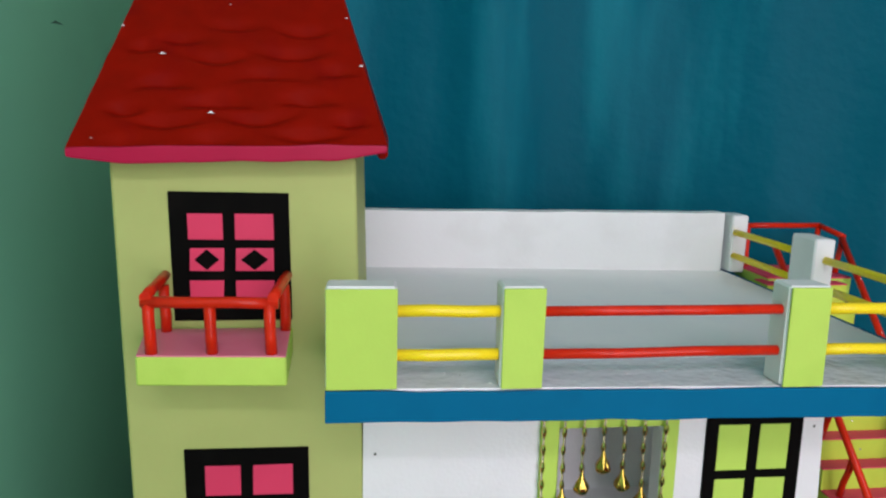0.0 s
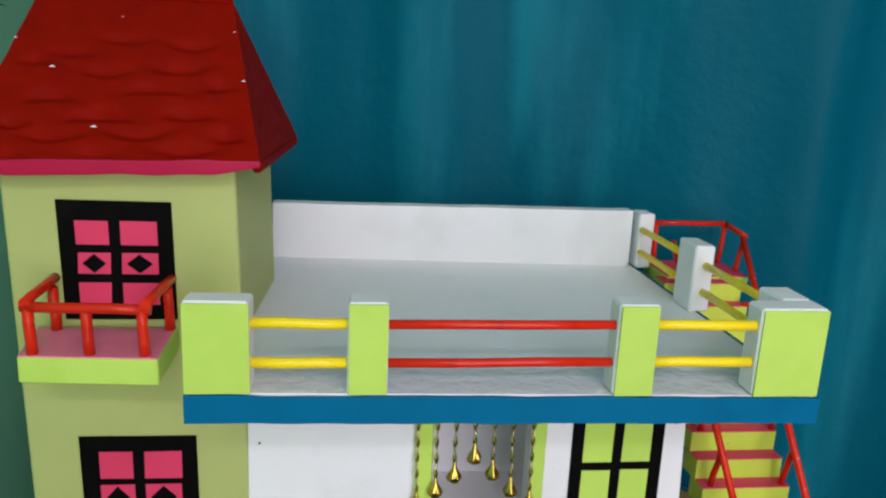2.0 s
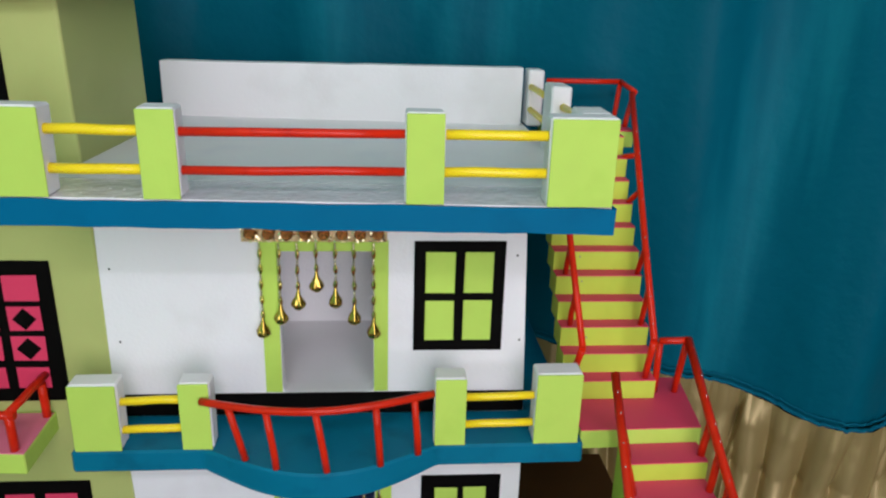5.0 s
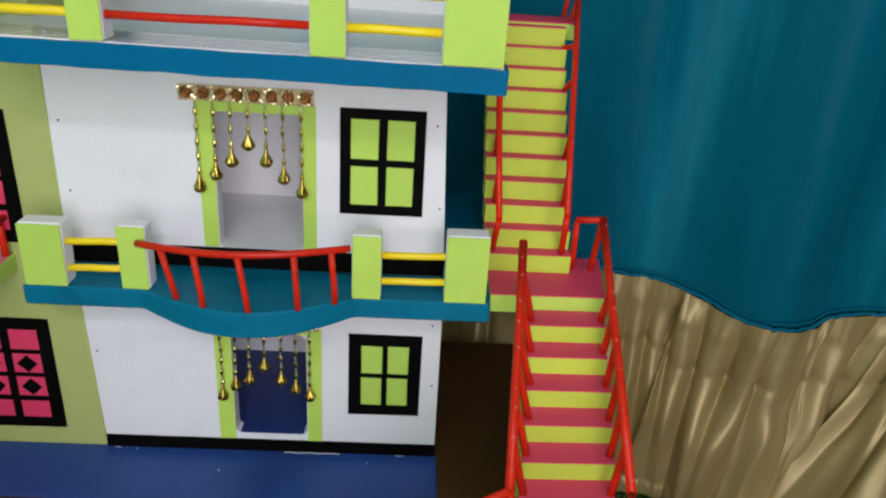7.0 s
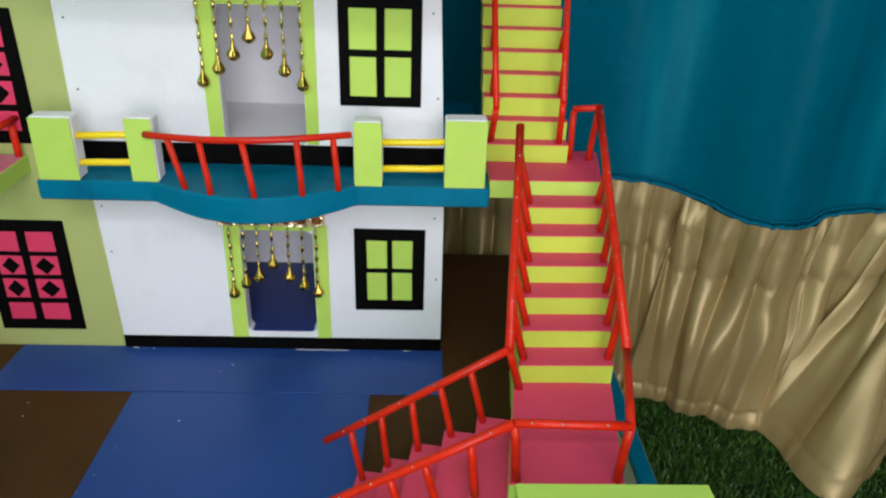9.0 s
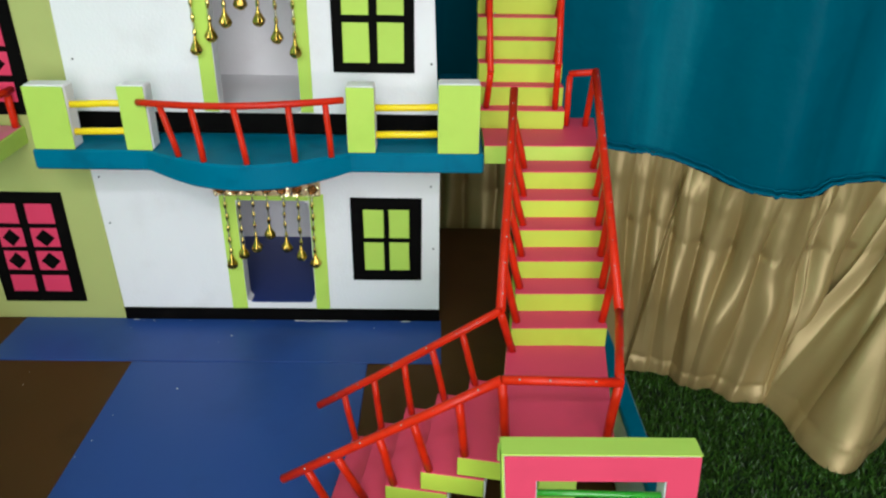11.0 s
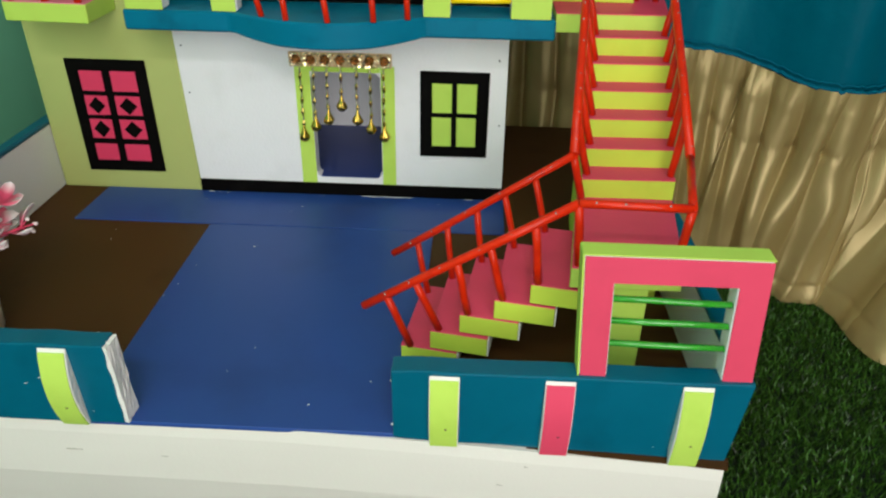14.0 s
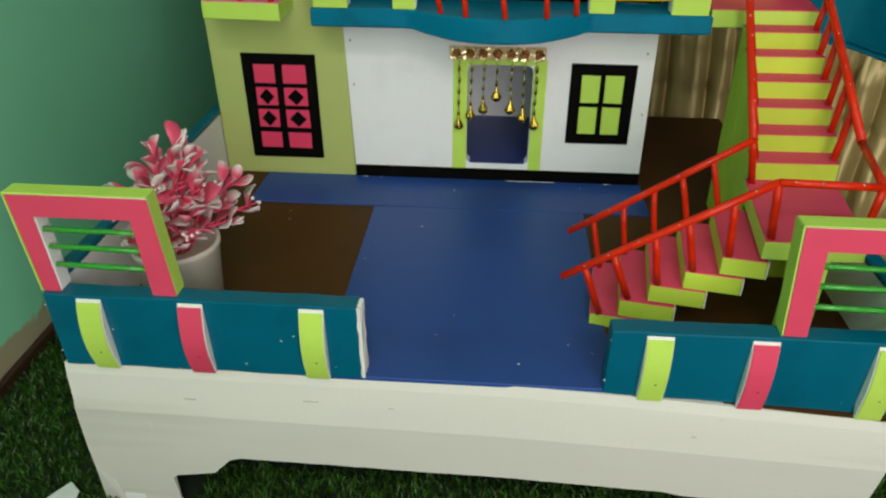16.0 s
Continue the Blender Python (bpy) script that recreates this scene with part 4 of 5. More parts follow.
main = thing("main_stair", (0.59, -0.16, 0.0), "straight model stair with lime risers, pink treads and red straw rails", "stair", "stairs beside the house")
MR, MY = 0.0222, 0.0337
LEFT_X = (0.529, 0.5350, 0.5395, 0.5430, 0.5465, 0.5490, 0.5515)
RIGHT_X = (0.631, 0.6345, 0.6380, 0.6405, 0.6410, 0.6415, 0.6440)


def stair_edge(k):
    y = -0.2623 + MY * k
    return (LEFT_X[k], y), (RIGHT_X[k], y + 0.002)


for k in range(6):
    (fl, fr), (bl, br) = stair_edge(k), stair_edge(k + 1)
    j = random.uniform(-0.0012, 0.0012)
    quad_step("step", (fl[0] + j, fl[1]), (fr[0] + j, fr[1]), (bl[0], bl[1] + 0.004), (br[0], br[1] + 0.004), 0.0, 0.1607 + MR * k, main)
landing = thing("mid_landing", (0.58, 0.0, 0.262), "pink landing slab with lime edges between two stair flights", "landing", "stair landings")
part("slab", prism([(0.5075, -0.056), (0.6475, -0.054), (0.664, 0.062), (0.5075, 0.062)], 0.2665, 0.2893, "xy", 0.001), LIME, landing, "lime edge")
part("tread", prism([(0.5078, -0.0555), (0.6472, -0.0535), (0.6635, 0.0615), (0.5078, 0.0615)], 0.2893, 0.2908, "xy", 0.0003), PINK, landing, "pink sheet")
rod("rail", (0.618, 0.027, 0.3590), (0.651, 0.020, 0.3640), 0.0042, RED, landing, "red straw bar")
rod("baluster", (0.620, 0.028, 0.2905), (0.6195, 0.027, 0.357), 0.004, RED, landing, "red straw baluster")
rod("baluster", (0.645, 0.026, 0.2905), (0.650, 0.021, 0.361), 0.004, RED, landing, "red straw baluster")

low = thing("lower_landing", (0.57, -0.33, 0.0), "pink corner landing on a lime leg where two stair flights meet", "landing", "stair landings")
part("slab", prism([(0.506, -0.413), (0.6105, -0.413), (0.6315, -0.262), (0.5265, -0.258)], 0.1155, LZ - 0.0015, "xy", 0.001), LIME, low, "lime edge")
part("tread", prism([(0.5062, -0.4128), (0.6103, -0.4128), (0.6313, -0.2622), (0.5267, -0.2582)], LZ - 0.0015, LZ, "xy", 0.0003), PINK, low, "pink sheet")
part("leg", block(0.548, 0.5845, -0.400, -0.386, 0.0, 0.1155, 0.001), LIME, low, "lime leg")
part("leg", block(0.595, 0.606, -0.30, -0.285, 0.0, 0.1155, 0.001), LIME, low, "lime leg")

front = thing("front_stair", (0.42, -0.33, 0.0), "short stair of stacked lime slabs with pink treads and red rails", "stair", "stairs beside the house")
dv, pv = Vector((0.982, -0.178)), Vector((0.135, 0.991))
for k, f in enumerate([(0.342, -0.383, 0.017), (0.373, -0.388, 0.0405), (0.403, -0.391, 0.0645), (0.437, -0.396, 0.0870), (0.471, -0.402, 0.1110)]):
    a = Vector(f[:2])
    w = 0.062 if k < 4 else 0.048
    fl, fr, bl, br = a, a + dv * (w - 0.002), a + pv * 0.118, a + pv * 0.118 + dv * w
    step = quad_step("step", tuple(fl), tuple(fr), tuple(bl), tuple(br), max(0.0, f[2] - 0.0225), f[2], front)
    e = 0.0005
    part("raw_end", prism([tuple(fr + dv * e), tuple(fr + dv * 0.0018), tuple(br + dv * 0.0018), tuple(br + dv * e)], max(0.0005, f[2] - 0.022), f[2] - 0.0015, "xy", 0), RAW, step, "bare white foam end")
C1, C2, R0p, L0p = (0.5070, -0.407, 0.2015), (0.6075, -0.409, 0.2010), (0.6325, -0.292, 0.2015), (0.5145, -0.292, 0.2000)
rod("handrail", (0.305, -0.387, 0.0675), C1, 0.0044, RED, front, "red straw handrail")
rod("handrail", (0.322, -0.267, 0.0595), L0p, 0.0042, RED, front, "red straw handrail")
for t, (bx, by, bz) in ((0.12, (0.352, -0.383, 0.017)), (0.265, (0.382, -0.385, 0.0405)), (0.465, (0.411, -0.389, 0.0645)), (0.62, (0.445, -0.394, 0.087)), (0.82, (0.4775, -0.400, 0.111))):
    p = mixp((0.305, -0.387, 0.0675), C1, t)
    rod("baluster", (bx, by, bz), (p[0], p[1], p[2] - 0.002), 0.0040, RED, front, "red straw baluster")
for t, (bx, by, bz) in ((0.15, (0.364, -0.281, 0.017)), (0.325, (0.392, -0.285, 0.0405)), (0.495, (0.425, -0.286, 0.0645)), (0.645, (0.460, -0.290, 0.087)), (0.805, (0.492, -0.295, 0.111))):
    p = mixp((0.322, -0.267, 0.0595), L0p, t)
    rod("baluster", (bx, by, bz), (p[0], p[1], p[2] - 0.002), 0.0036, RED, front, "red straw baluster")
rod("rail", C1, C2, 0.0042, RED, low, "red straw bar")
rod("rail", C2, R0p, 0.0042, RED, low, "red straw bar")
for foot, head in (((0.513, -0.408, LZ), C1), ((0.604, -0.408, LZ), C2), ((0.531, -0.272, LZ), L0p)):
    rod("baluster", foot, (head[0], head[1], head[2] - 0.002), 0.0042, RED, low, "red straw baluster")
LT, RT = (0.5405, -0.0520, 0.3590), (0.6505, 0.020, 0.3650)
rod("handrail", L0p, LT, 0.0050, RED, main, "red straw handrail")
rod("handrail", R0p, RT, 0.0050, RED, main, "red straw handrail")
for k in range(6):
    (fl, fr), (bl, br) = stair_edge(k), stair_edge(k + 1)
    for rail0, rail1, foot_x, foot_y in ((L0p, LT, (fl[0] + bl[0]) / 2 + 0.0045, fl[1] + 0.012), (R0p, RT, (fr[0] + br[0]) / 2 - 0.0045, fr[1] + 0.012)):
        p = mixp(rail0, rail1, min(1.0, (foot_y + 0.003 - rail0[1]) / (rail1[1] - rail0[1])))
        rod("baluster", (foot_x, foot_y, 0.1607 + MR * k), (p[0], p[1], p[2] - 0.002), 0.0042, RED, main, "red straw baluster")

upper = thing("upper_stair", (0.56, 0.1, 0.289), "steep model stair with lime risers, pink treads and red straw rails", "stair", "stairs beside the house")
UZ, UR, UT = 0.2908, 0.0255, 0.0210
for k in range(11):
    y, z = 0.0100 + UT * k, 0.3159 + UR * k
    xl, xr = 0.5035 + random.uniform(-0.001, 0.001), (0.6125 if k else 0.6140) + random.uniform(-0.001, 0.001)
    quad_step("step", (xl, y), (xr, y), (xl, y + 0.034), (xr, y + 0.034), z - UR * (1.12 if k else 0.98), z, upper)
yt = 0.0100 + UT * 11 - 0.02
top = thing("top_landing", (0.57, 0.26, 0.556), "pink landing at terrace height with a red straw rail", "landing", "stair landings")
part("slab", block(0.5145, 0.632, yt + 0.02, 0.325, 0.552, 0.5735, 0.001), LIME, top, "lime edge")
part("tread", block(0.5147, 0.6318, yt + 0.0202, 0.3248, 0.5735, 0.5752, 0.0004), PINK, top, "pink sheet")
rod("rail", (0.522, 0.321, 0.632), (0.6315, 0.321, 0.633), 0.0037, RED, top, "red straw bar")
rod("rail", (0.6315, 0.321, 0.633), (0.6395, 0.276, 0.6235), 0.0037, RED, top, "red straw bar")
for p, q in (((0.526, 0.318, 0.5752), (0.525, 0.321, 0.631)), ((0.624, 0.317, 0.5752), (0.631, 0.321, 0.631)), ((0.6265, 0.268, 0.5752), (0.6380, 0.277, 0.622))):
    rod("baluster", p, q, 0.0036, RED, top, "red straw baluster")
for a, b, foot in (((0.515, -0.007, 0.368), (0.517, 0.240, 0.622), (0.5125, 0.020, UZ + UR)), ((0.598, -0.007, 0.3765), (0.6335, 0.272, 0.6225), (0.6020, 0.016, UZ + UR))):
    rod("handrail", a, b, 0.0041, RED, upper, "red straw handrail")
    rod("baluster", foot, (a[0], a[1] + 0.001, a[2] - 0.002), 0.0041, RED, upper, "red straw baluster")
    for k in (2, 4, 7, 9):
        y = 0.012 + UT * k
        h = mixp(a, b, (y - a[1] - 0.010) / (b[1] - a[1]))
        rod("baluster", (min(h[0], 0.608), y + 0.004, 0.3159 + UR * k), h, 0.0036, RED, upper, "red straw baluster")


# ---- fences and gate arches ----
def lean_y(z):
    """The fences lean out a little towards their top."""
    return -0.055 * z


def slat(x0, x1, z1, mat, parent):
    """A bent strip: flush with the fence at its top, bowed out in the middle, its foot lapping over the platform's edge."""
    n, xm = 16, (x0 + x1) / 2
    foot = edge_z(xm) + 0.0008 if x1 > 0.3 else 0.0006
    zs = [foot + (z1 - foot) * k / n for k in range(n + 1)]
    kick = 0.45 * min(0.0, edge_y(xm) + 0.4990)
    bow = [(-0.5014 + lean_y(max(0.0, z)) + kick * (1 - k / n) ** 1.3 - 0.0014 - (0.0088 if x1 < 0.3 else 0.0058) * math.sin(math.pi * k / n) ** 0.9, z) for k, z in enumerate(zs)]
    back = [(-0.5012 + lean_y(zs[-1]), zs[-1] + 0.0004), (-0.5012, 0.003), (-0.5012 + 0.8 * kick, foot + 0.0016)]
    s = part("slat", prism(bow + [(bow[-1][0] + 0.0006, z1 + 0.0012)] + back, x0 - 0.0009, x1 + 0.0009, "yz", 0.0004), RAW, parent, "curved foam slat with a coloured face")
    top = [p + (q - p) * 0.55 for p, q in zip(bow[-2], bow[-1])]
    face = [(y - 0.0002, z) for y, z in bow[:-1] + [top]]
    outer = [(y - 0.0012, z) for y, z in face][::-1]
    part("face_sheet", prism(face + outer, x0, x1, "yz", 0), mat, s, "lime sheet" if mat is LIME else "pink sheet")
    k = 5
    bmp = bmesh.new()
    bmesh.ops.create_icosphere(bmp, subdivisions=1, radius=0.0011, matrix=Matrix.Translation((xm + 0.002, bow[k][0] - 0.0012, bow[k][1])) @ Matrix.Diagonal((1.4, 0.6, 1.0, 1)))
    part("pin", bmp, NAIL, s, "small dark pin head")


def ragged(x0, x1, y0, y1, z0, z1, rough=0.0011):
    """A torn foam end: a block whose faces are broken up."""
    bm = block(x0, x1, y0, y1, z0, z1, 0, 0)
    bmesh.ops.subdivide_edges(bm, edges=[e for e in bm.edges if e.calc_length() > 0.006], cuts=7, use_grid_fill=True)
    for v in bm.verts:
        v.co += rough * Vector((noise.noise(v.co * 420), noise.noise(v.co * 420 + Vector((9, 0, 0))), noise.noise(v.co * 420 + Vector((0, 9, 0)))))
    return bm


def fence(x0, x1, h, slats, raw_end):
    f = thing("fence", ((x0 + x1) / 2, -0.493, 0.0), "low teal foam fence with curved lime and pink slats", "fence", "front fences")
    panel = wavy(x0, x1, -0.501, -0.479, 0.0012, h, 0.0016, x0, 36, 0.0010)
    for v in panel.verts:
        v.co.y += lean_y(v.co.z)
        if v.co.x > 0.60:
            v.co.x -= 0.007 * (1 - v.co.z / h)
        if v.co.z < 0.02:
            v.co.z += edge_z(v.co.x) + 0.0006
    part("panel", panel, FENCE, f, "teal-covered foam panel")
    if raw_end:
        torn = ragged(x1 - 0.0005, x1 + 0.0035, -0.5003, -0.4797, 0.0020, h - 0.0015, 0.0020)
        for v in torn.verts:
            v.co.y += lean_y(v.co.z)
        part("raw_end", torn, RAW, f, "bare white foam end")
    for a, b, mat in slats:
        slat(a, b, h - 0.0045, mat, f)
    rs = random.Random(int(1000 * h))
    specks = bmesh.new()
    for k in range(7):
        x, z = rs.uniform(x0 + 0.004, x1 - 0.006), rs.uniform(0.006, h - 0.006) if k < 5 else 0.004
        bmesh.ops.create_icosphere(specks, subdivisions=1, radius=rs.choice((0.0004, 0.0005, 0.0007)),
                                   matrix=Matrix.Translation((x, -0.5022 + lean_y(z), z)) @ pose(0, 0, 0, 0, rs.uniform(-40, 40)) @ Matrix.Diagonal((2.2, 0.6, 0.8, 1)))
    for z in (h * 0.2, h * 0.85):
        bmesh.ops.create_icosphere(specks, subdivisions=1, radius=rs.uniform(0.0007, 0.0014), matrix=Matrix.Translation((x0 - 0.0004, -0.5005 + lean_y(z), z)))
    tagged(part("foam_crumbs", specks, SCRAP, f, "tiny white foam specks stuck to the sheet"), kind="stuff")
    return f


fence(0.346, 0.660, 0.0825, [(0.3805, 0.4055, LIME), (0.4815, 0.5060, PINK), (0.5995, 0.6240, LIME)], False)
fence(-0.228, 0.0940, 0.0955, [(-0.1920, -0.1680, LIME), (-0.0870, -0.0630, PINK), (0.0365, 0.0600, LIME)], True)


def arch(x0, x1, i0, i1, z0, z1, zi, flare):
    a = thing("gate_arch", ((x0 + x1) / 2, -0.493, z0), "pink gate frame with lime edges and three green straw bars", "gate frame", "gate frames on the fences")
    y0, y1 = -0.5010, -0.4805
    outer = [(x0 + flare, z0), (i0 + flare * 0.6, z0), (i0, zi), (i1, zi), (i1 + flare * 0.6, z0), (x1 + flare, z0), (x1, z1), (x0, z1)]
    body = part("frame", prism(outer, y0 + 0.0015, y1, "xz", 0.0008), WHITE, a, "white foam frame")
    inner = [(x + (0.0009 if x < (x0 + x1) / 2 else -0.0009 if k in (3, 4) else 0.0004) * (1 if k in (0, 5, 6, 7) else -1), z - (0.0010 if k > 5 else 0.0) + (0.0010 if k in (2, 3) else 0.0)) for k, (x, z) in enumerate(outer)]
    part("front_sheet", prism(inner, y0, y0 + 0.0014, "xz", 0.0003), PINK, a, "pink front sheet")
    part("top_sheet", block(x0 - 0.001, x1 + 0.001, y0, y1, z1, z1 + 0.0016, 0.0004), LIME, a, "lime sheet")
    part("side_sheet", prism([(x0 + flare, z0), (x0, z1), (x0 - 0.0015, z1), (x0 + flare - 0.0015, z0)], y0, y1, "xz", 0), LIME, a, "lime sheet")
    part("side_sheet", prism([(x1 + flare, z0), (x1 + flare + 0.0005, z0), (x1 + 0.0005, z1), (x1, z1)], y0 + 0.002, y1, "xz", 0), LIME, a, "lime sheet")
    for f in (0.785, 0.553, 0.307):
        z = z0 + (zi - z0) * f
        rod("bar", (i0 - 0.004, -0.4930, z + 0.002), (i1 + 0.006, -0.4930, z), 0.0029, GREEN_BAR, a, "glossy green straw bar")


arch(0.501, 0.6490, 0.528, 0.6260, 0.0825, 0.2025, 0.1765, 0.008)
arch(-0.2390, -0.1000, -0.215, -0.1210, 0.0957, 0.2050, 0.1800, 0.010)


def side_fence(x0, x1, y0, y1, h, inner):
    f = thing("side_fence", ((x0 + x1) / 2, (y0 + y1) / 2, 0.0), "low side fence, teal outside and bare white inside", "fence", "side fences")
    part("panel", block(x0, x1, y0, y1, 0.0, h - 0.002, 0.001), WHITE, f, "white foam panel")
    part("top_sheet", block(x0 - 0.001, x1 + 0.001, y0, y1, h - 0.002, h + 0.006, 0.002), FENCE, f, "teal edging")
    xo = x0 - 0.002 if inner > 0 else x1
    part("outer_sheet", block(xo, xo + 0.002, y0, y1, 0.0, h - 0.002, 0.0005), FENCE, f, "teal sheet")


side_fence(-0.230, -0.2150, -0.4775, 0.16, 0.100, 1)
side_fence(0.645, 0.662, -0.4775, -0.13, 0.084, -1)


# ---- potted plant ----
def leaf_mesh(name, length, width, curl, mat):
    """A thick oval leaf with a narrow foot, a folded midrib and a curled tip."""
    verts, faces = [], []
    n = 10
    for i in range(n + 1):
        t = i / n
        w = width * (0.14 + 0.86 * max(0.0, min(1, (t - 0.10) / 0.42)) ** 1.1) * math.sqrt(max(0.0, 1 - max(0, (t - 0.60) / 0.40) ** 2.4)) + 0.0004
        z = curl * math.sin(math.pi * t * 0.75) * length
        x = length * t
        verts += [(x, -w, z + 0.28 * w), (x, 0, z - 0.16 * w), (x, w, z + 0.28 * w)]
        verts += [(x, -w * 0.96, z + 0.28 * w - 0.0012), (x, 0, z - 0.16 * w - 0.0016), (x, w * 0.96, z + 0.28 * w - 0.0012)]
    for i in range(n):
        a, b = 6 * i, 6 * (i + 1)
        for k in (0, 1):
            faces.append((a + k, b + k, b + k + 1, a + k + 1))
            faces.append((a + 3 + k, a + 4 + k, b + 4 + k, b + 3 + k))
        faces.append((a, a + 3, b + 3, b))
        faces.append((a + 2, b + 2, b + 5, a + 5))
    me = bpy.data.meshes.new(name)
    me.from_pydata(verts, [], faces)
    me.materials.append(mat)
    for p in me.polygons:
        p.use_smooth = True
    return me


def petal_material():
    """Pink at the foot, bleached white towards the tip, each leaf to its own degree."""
    m = material("pink_white_petal", "ff5c80", rough=0.30, vary=0.16, scale=90, bump=0.2, bump_scale=300)
    nt = m.node_tree
    b = nt.nodes["Principled BSDF"]
    old = b.inputs["Base Color"].links[0].from_socket
    co = nt.nodes.new("ShaderNodeTexCoord")
    sep = nt.nodes.new("ShaderNodeSeparateXYZ")
    nt.links.new(co.outputs["Object"], sep.inputs[0])
    oi = nt.nodes.new("ShaderNodeObjectInfo")
    add = nt.nodes.new("ShaderNodeMath")
    add.operation = "MULTIPLY_ADD"
    add.inputs[1].default_value, add.inputs[2].default_value = 0.038, -0.006
    nt.links.new(oi.outputs["Random"], add.inputs[0])
    sub = nt.nodes.new("ShaderNodeMath")
    sub.operation = "SUBTRACT"
    nt.links.new(sep.outputs["X"], sub.inputs[0])
    nt.links.new(add.outputs[0], sub.inputs[1])
    mr = nt.nodes.new("ShaderNodeMapRange")
    mr.inputs[1].default_value, mr.inputs[2].default_value = 0.003, 0.017
    nt.links.new(sub.outputs[0], mr.inputs[0])
    mx = nt.nodes.new("ShaderNodeMix")
    mx.data_type = "RGBA"
    mx.inputs[7].default_value = (*lin("fff8f4"), 1)
    nt.links.new(mr.outputs[0], mx.inputs[0])
    nt.links.new(old, mx.inputs[6])
    nt.links.new(mx.outputs[2], b.inputs["Base Color"])
    return m


PETAL = petal_material()
let_light_through(PETAL, 0.30, (1.0, 0.70, 0.78, 1))
STEM = material("pink_stem", "dc4566", rough=0.45, vary=0.15, scale=80)
BUD = material("white_bud", "f4e2de", rough=0.5, vary=0.1, scale=80, bump=0.5, bump_scale=600)
PC = Vector((-0.140, -0.380, 0.0009))
plant = thing("potted_plant", tuple(PC), "artificial plant with pink and white leaves in a cream pot", "plant")
part("pot", spin([(0.0, 0.0), (0.040, 0.0), (0.0435, 0.004), (0.0485, 0.080), (0.0505, 0.083), (0.0505, 0.089), (0.0465, 0.089), (0.0455, 0.078), (0.0, 0.078)], PC, 40), POT, plant, "round cream pot", True)
rng = random.Random(12)
leaves = [leaf_mesh("leaf", L, W, c, PETAL) for L, W, c in ((0.032, 0.0076, 0.20), (0.036, 0.0070, 0.34), (0.028, 0.0084, 0.12), (0.031, 0.0064, -0.22))]
bm_stem, bm_bud = bmesh.new(), bmesh.new()


def add_tube(points, r):
    m = tube_mesh(points, r, 6)
    me_tmp = bpy.data.meshes.new("tmp")
    m.to_mesh(me_tmp)
    m.free()
    bm_stem.from_mesh(me_tmp)
    bpy.data.meshes.remove(me_tmp)


def put_leaf(foot, d, size):
    ob = join_to(new("leaf", leaves[rng.randrange(4)]), plant)
    ob.matrix_basis = Matrix.Translation(foot) @ d.to_track_quat("X", "Z").to_matrix().to_4x4() @ pose(0, 0, 0, rng.uniform(-35, 35)) @ Matrix.Scale(size, 4)


for k in range(30):
    yaw = 2.399 * k + rng.uniform(-0.3, 0.3)
    reach = (0.014, 0.034, 0.055, 0.054, 0.066, 0.030)[k % 6] + rng.uniform(-0.006, 0.008)
    high = (0.172, 0.163, 0.140, 0.108, 0.118, 0.150)[k % 6] + rng.uniform(-0.014, 0.014)
    aim = Vector((math.cos(yaw), math.sin(yaw), 0.0))
    foot, tip = PC + aim * 0.016 + Vector((0, 0, 0.078)), PC + aim * reach + Vector((0.010, 0.010, high))
    bend = PC + aim * reach * 0.45 + Vector((0, 0.006, max(high - 0.012, 0.104)))
    curve = [foot.lerp(bend, q).lerp(bend.lerp(tip, q), q) for q in [n / 7 for n in range(8)]]
    add_tube(curve, 0.0017)
    way = (curve[7] - curve[6]).normalized()
    for n in range(5):
        q = curve[3 + n].lerp(curve[min(7, 4 + n)], rng.random())
        side = way.cross(Vector((0, 0, 1))).normalized() * (1 if n % 2 else -1)
        d = (way * rng.uniform(0.2, 0.9) + side * rng.uniform(0.5, 1.0) + Vector((rng.uniform(-0.3, 0.3), rng.uniform(-0.3, 0.3), rng.uniform(-0.35, 0.55)))).normalized()
        put_leaf(q, d, rng.uniform(0.70, 1.12))
    if k % 3 == 1:
        for n in range(5):
            d = (way + 0.8 * Vector((rng.uniform(-1, 1), rng.uniform(-1, 1), rng.uniform(-0.4, 1)))).normalized()
            end = tip + d * rng.uniform(0.008, 0.018)
            add_tube([tip, end], 0.0007)
            bmesh.ops.create_icosphere(bm_bud, subdivisions=1, radius=rng.uniform(0.0016, 0.0027), matrix=Matrix.Translation(end))
    else:
        for n in range(2):
            put_leaf(tip, (way + 0.5 * Vector((rng.uniform(-1, 1), rng.uniform(-1, 1), rng.uniform(-0.6, 0.6)))).normalized(), rng.uniform(0.6, 0.95))
part("stem", bm_stem, STEM, plant, "pink branching stems", True)
tagged(part("bloom", bm_bud, BUD, plant, "small white bud clusters", True), kind="stuff")

# ---- turf blades ----
GRASS = material("turf_blade", "35591a", rough=0.38, vary=0.35, scale=30, bump=0, spec=0.40)
g_nt = GRASS.node_tree
geo = g_nt.nodes.new("ShaderNodeNewGeometry")
hsv = g_nt.nodes.new("ShaderNodeHueSaturation")
gr = g_nt.nodes.new("ShaderNodeMapRange")
gr.inputs[3].default_value, gr.inputs[4].default_value = 0.25, 1.8
g_nt.links.new(geo.outputs["Random Per Island"], gr.inputs[0])
g_nt.links.new(gr.outputs[0], hsv.inputs["Value"])
old = g_nt.nodes["Principled BSDF"].inputs["Base Color"].links[0].from_socket
g_nt.links.new(old, hsv.inputs["Color"])
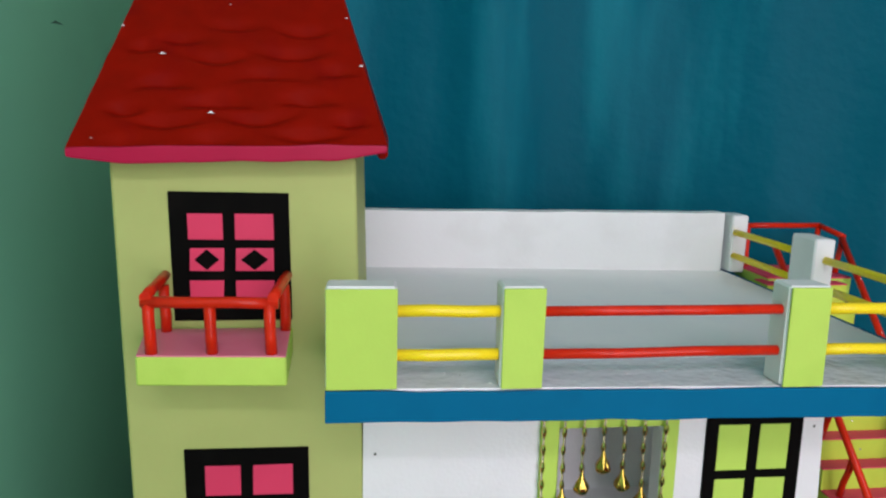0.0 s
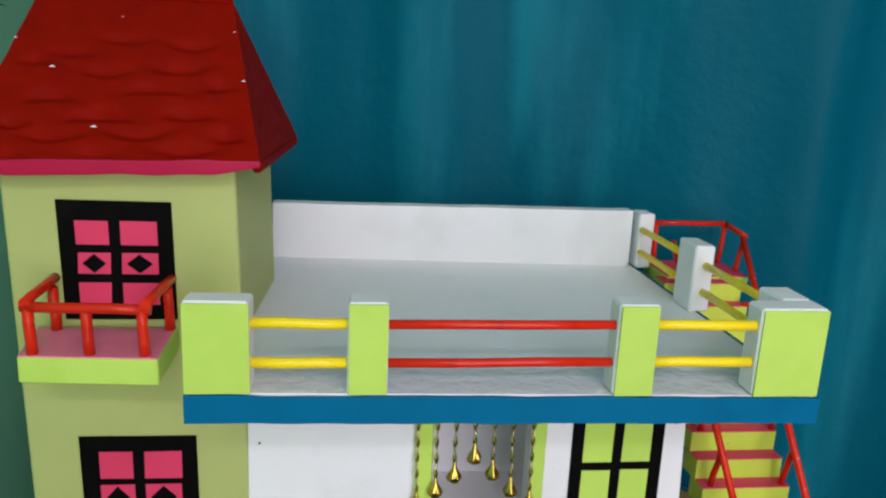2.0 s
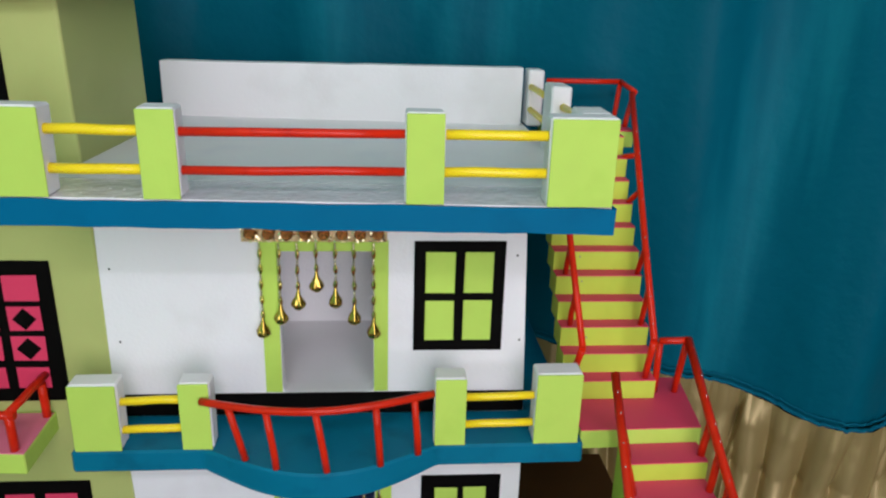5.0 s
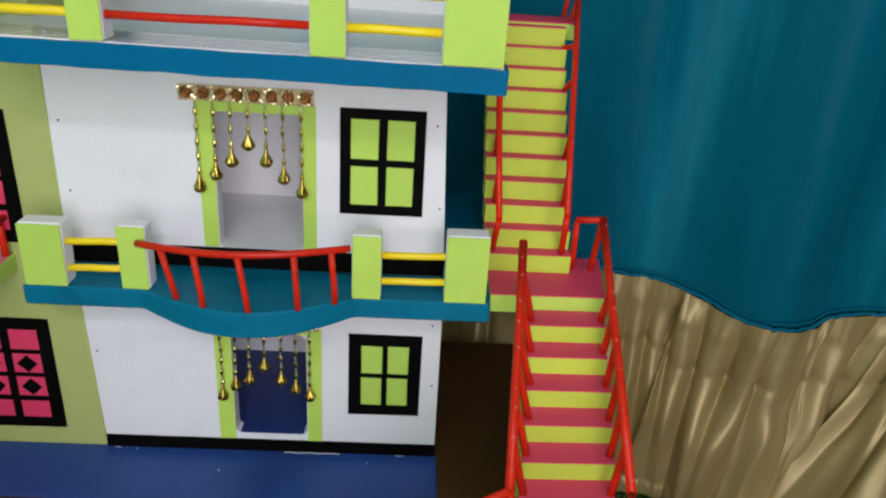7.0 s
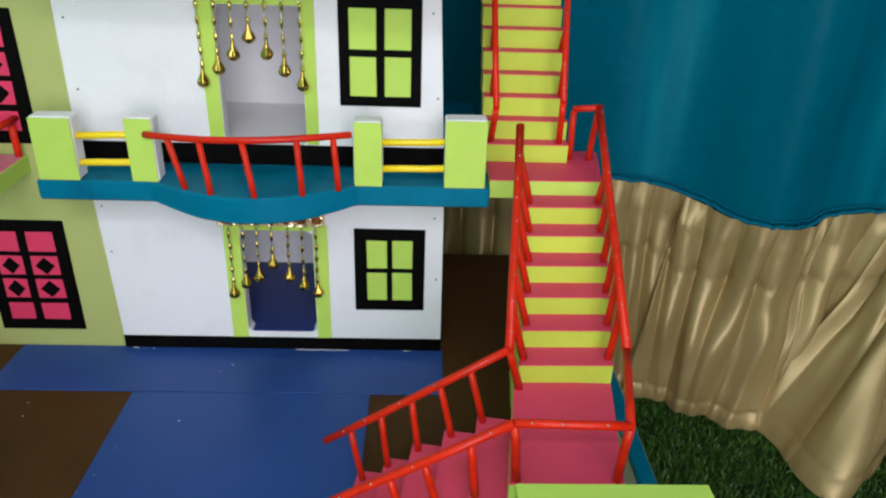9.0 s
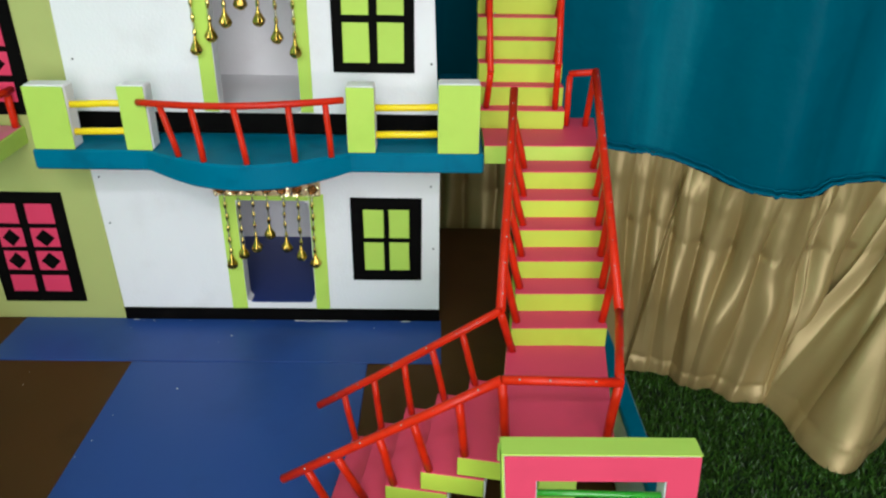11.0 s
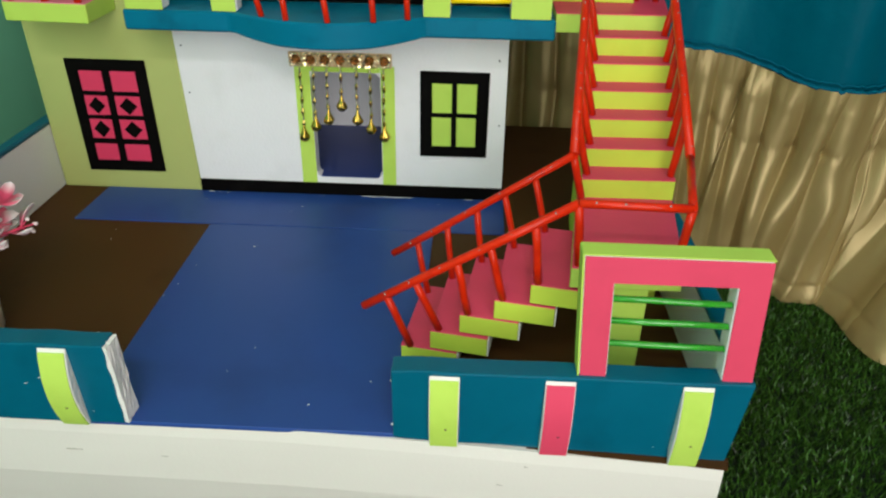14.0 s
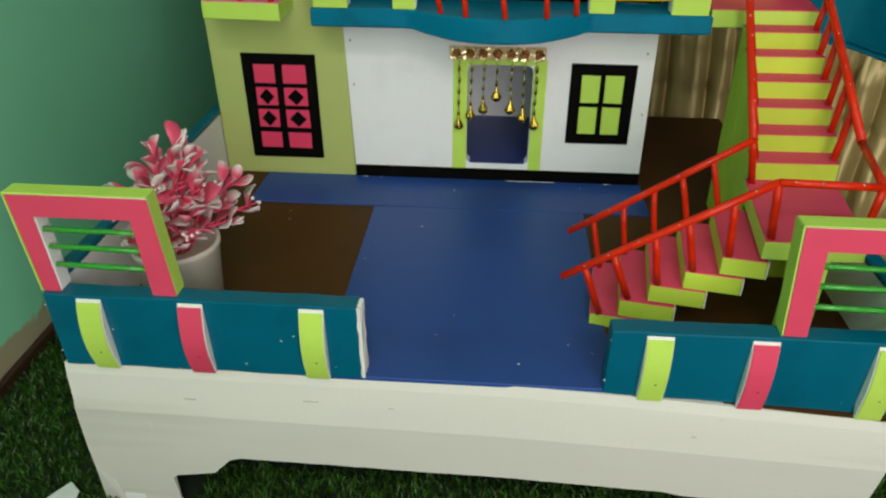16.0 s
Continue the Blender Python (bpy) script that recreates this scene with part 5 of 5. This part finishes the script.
g_nt.links.new(hsv.outputs[0], g_nt.nodes["Principled BSDF"].inputs["Base Color"])


def turf():
    rs = np.random.RandomState(3)
    areas = [(0.668, 1.40, -0.62, 0.27, 56000), (-0.50, 0.75, -0.80, -0.525, 30000), (-0.50, -0.242, -0.525, 0.25, 13000), (-0.14, 0.56, -0.525, -0.40, 6000)]
    vs, fs, n = [], [], 0
    for x0, x1, y0, y1, num in areas:
        p = np.stack([rs.uniform(x0, x1, num), rs.uniform(y0, y1, num)], 1)
        a = rs.uniform(0, 2 * np.pi, num)
        h = rs.uniform(0.008, 0.019, num)
        w = rs.uniform(0.0008, 0.0015, num)
        lean = rs.uniform(0.003, 0.013, num)
        la = rs.uniform(0, 2 * np.pi, num)
        side = np.stack([np.cos(a) * w, np.sin(a) * w, np.zeros(num)], 1)
        foot = np.concatenate([p, np.full((num, 1), GROUND - 0.001)], 1)
        bend = np.stack([np.cos(la) * lean, np.sin(la) * lean, h], 1)
        half = np.stack([np.cos(la) * lean * 0.3, np.sin(la) * lean * 0.3, h * 0.62], 1)
        v = np.stack([foot - side, foot + side, foot + half + side * 0.8, foot + half - side * 0.8, foot + bend], 1).reshape(-1, 3)
        vs.append(v)
        k = n + 5 * np.arange(num)
        fs += [tuple(q) for q in np.stack([k, k + 1, k + 2, k + 3], 1).tolist()] + [tuple(q) for q in np.stack([k + 3, k + 2, k + 4], 1).tolist()]
        n += 5 * num
    me = bpy.data.meshes.new("turf")
    me.from_pydata(np.concatenate(vs).tolist(), [], fs)
    me.materials.append(GRASS)
    return me


tagged(new("turf", turf()), "short dark green artificial grass blades", "grass", kind="stuff")

# ---- small scraps ----
tagged(part("paper_scrap", prism([(-0.325, -0.487), (-0.285, -0.498), (-0.289, -0.473), (-0.307, -0.459)], GROUND + 0.018, GROUND + 0.020, "xy", 0.0004), SCRAP), "torn scrap of white paper lying on the turf", "paper scrap")

# ---- pins in the rails, foam crumbs and glue ----
PIN = material("steel_pin", "d8d8d8", rough=0.25, vary=0.1, metal=0.6)
pin_mesh = bpy.data.meshes.new("pin")
pb = bmesh.new()
bmesh.ops.create_icosphere(pb, subdivisions=1, radius=0.0011)
pb.to_mesh(pin_mesh)
pb.free()
pin_mesh.materials.append(PIN)
pin_rng = random.Random(5)
for owner, a, b, count in ((main, L0p, LT, 9), (main, R0p, RT, 11), (front, (0.305, -0.387, 0.0675), C1, 6), (front, (0.322, -0.267, 0.0595), L0p, 6), (low, C1, C2, 3), (low, C2, R0p, 4),
                           (upper, (0.5195, -0.004, 0.362), (0.5195, 0.203, 0.640), 7), (upper, (0.5985, -0.004, 0.3780), (0.6290, 0.235, 0.5890), 8)):
    for k in range(count):
        p = Vector(a).lerp(Vector(b), (k + 0.5 + pin_rng.uniform(-0.25, 0.25)) / count)
        pin = join_to(new("pin", pin_mesh), owner)
        pin.matrix_basis = Matrix.Translation(p + Vector((pin_rng.uniform(-0.0015, 0.0015), -0.0032, 0.0030)))


def crumbs():
    rs = random.Random(11)
    bm = bmesh.new()
    for k in range(24):
        spot = rs.random()
        x, y = (rs.uniform(-0.2, 0.45), rs.uniform(-0.47, -0.01)) if spot < 0.75 else (rs.uniform(0.02, 0.44), -0.006)
        bmesh.ops.create_icosphere(bm, subdivisions=1, radius=rs.choice((0.0005, 0.0006, 0.0008, 0.0011)), matrix=Matrix.Translation((x, y, 0.0021)) @ Matrix.Diagonal((1.3, 1, 0.6, 1)))
    return bm


def deck_crumbs():
    rs = random.Random(4)
    bm = bmesh.new()
    for k in range(60):
        x, y = rs.uniform(0.012, 0.43), -0.132 + 0.075 * rs.random() ** 2
        bmesh.ops.create_icosphere(bm, subdivisions=1, radius=rs.choice((0.0004, 0.0006, 0.0009)), matrix=Matrix.Translation((x, y, 0.5776 - 0.0122 * (x + 0.04))) @ Matrix.Diagonal((1.6, 1, 0.5, 1)))
    return bm


tagged(part("foam_crumbs", deck_crumbs(), SCRAP, house, "tiny white foam crumbs on the terrace edge"), kind="stuff")
tagged(part("foam_crumbs", crumbs(), SCRAP), "tiny white foam crumbs scattered over the floor sheets", "crumbs", kind="stuff")
for x0, x1 in ((0.245, 0.322), (0.012, 0.020), (0.40, 0.412)):
    part("glue_line", tube_mesh([(x0 + (x1 - x0) * k / 8, -0.0042 + 0.0006 * math.sin(k * 2.1), 0.0018) for k in range(9)], 0.0008, 6), SCRAP, house, "dried white glue along the wall foot")
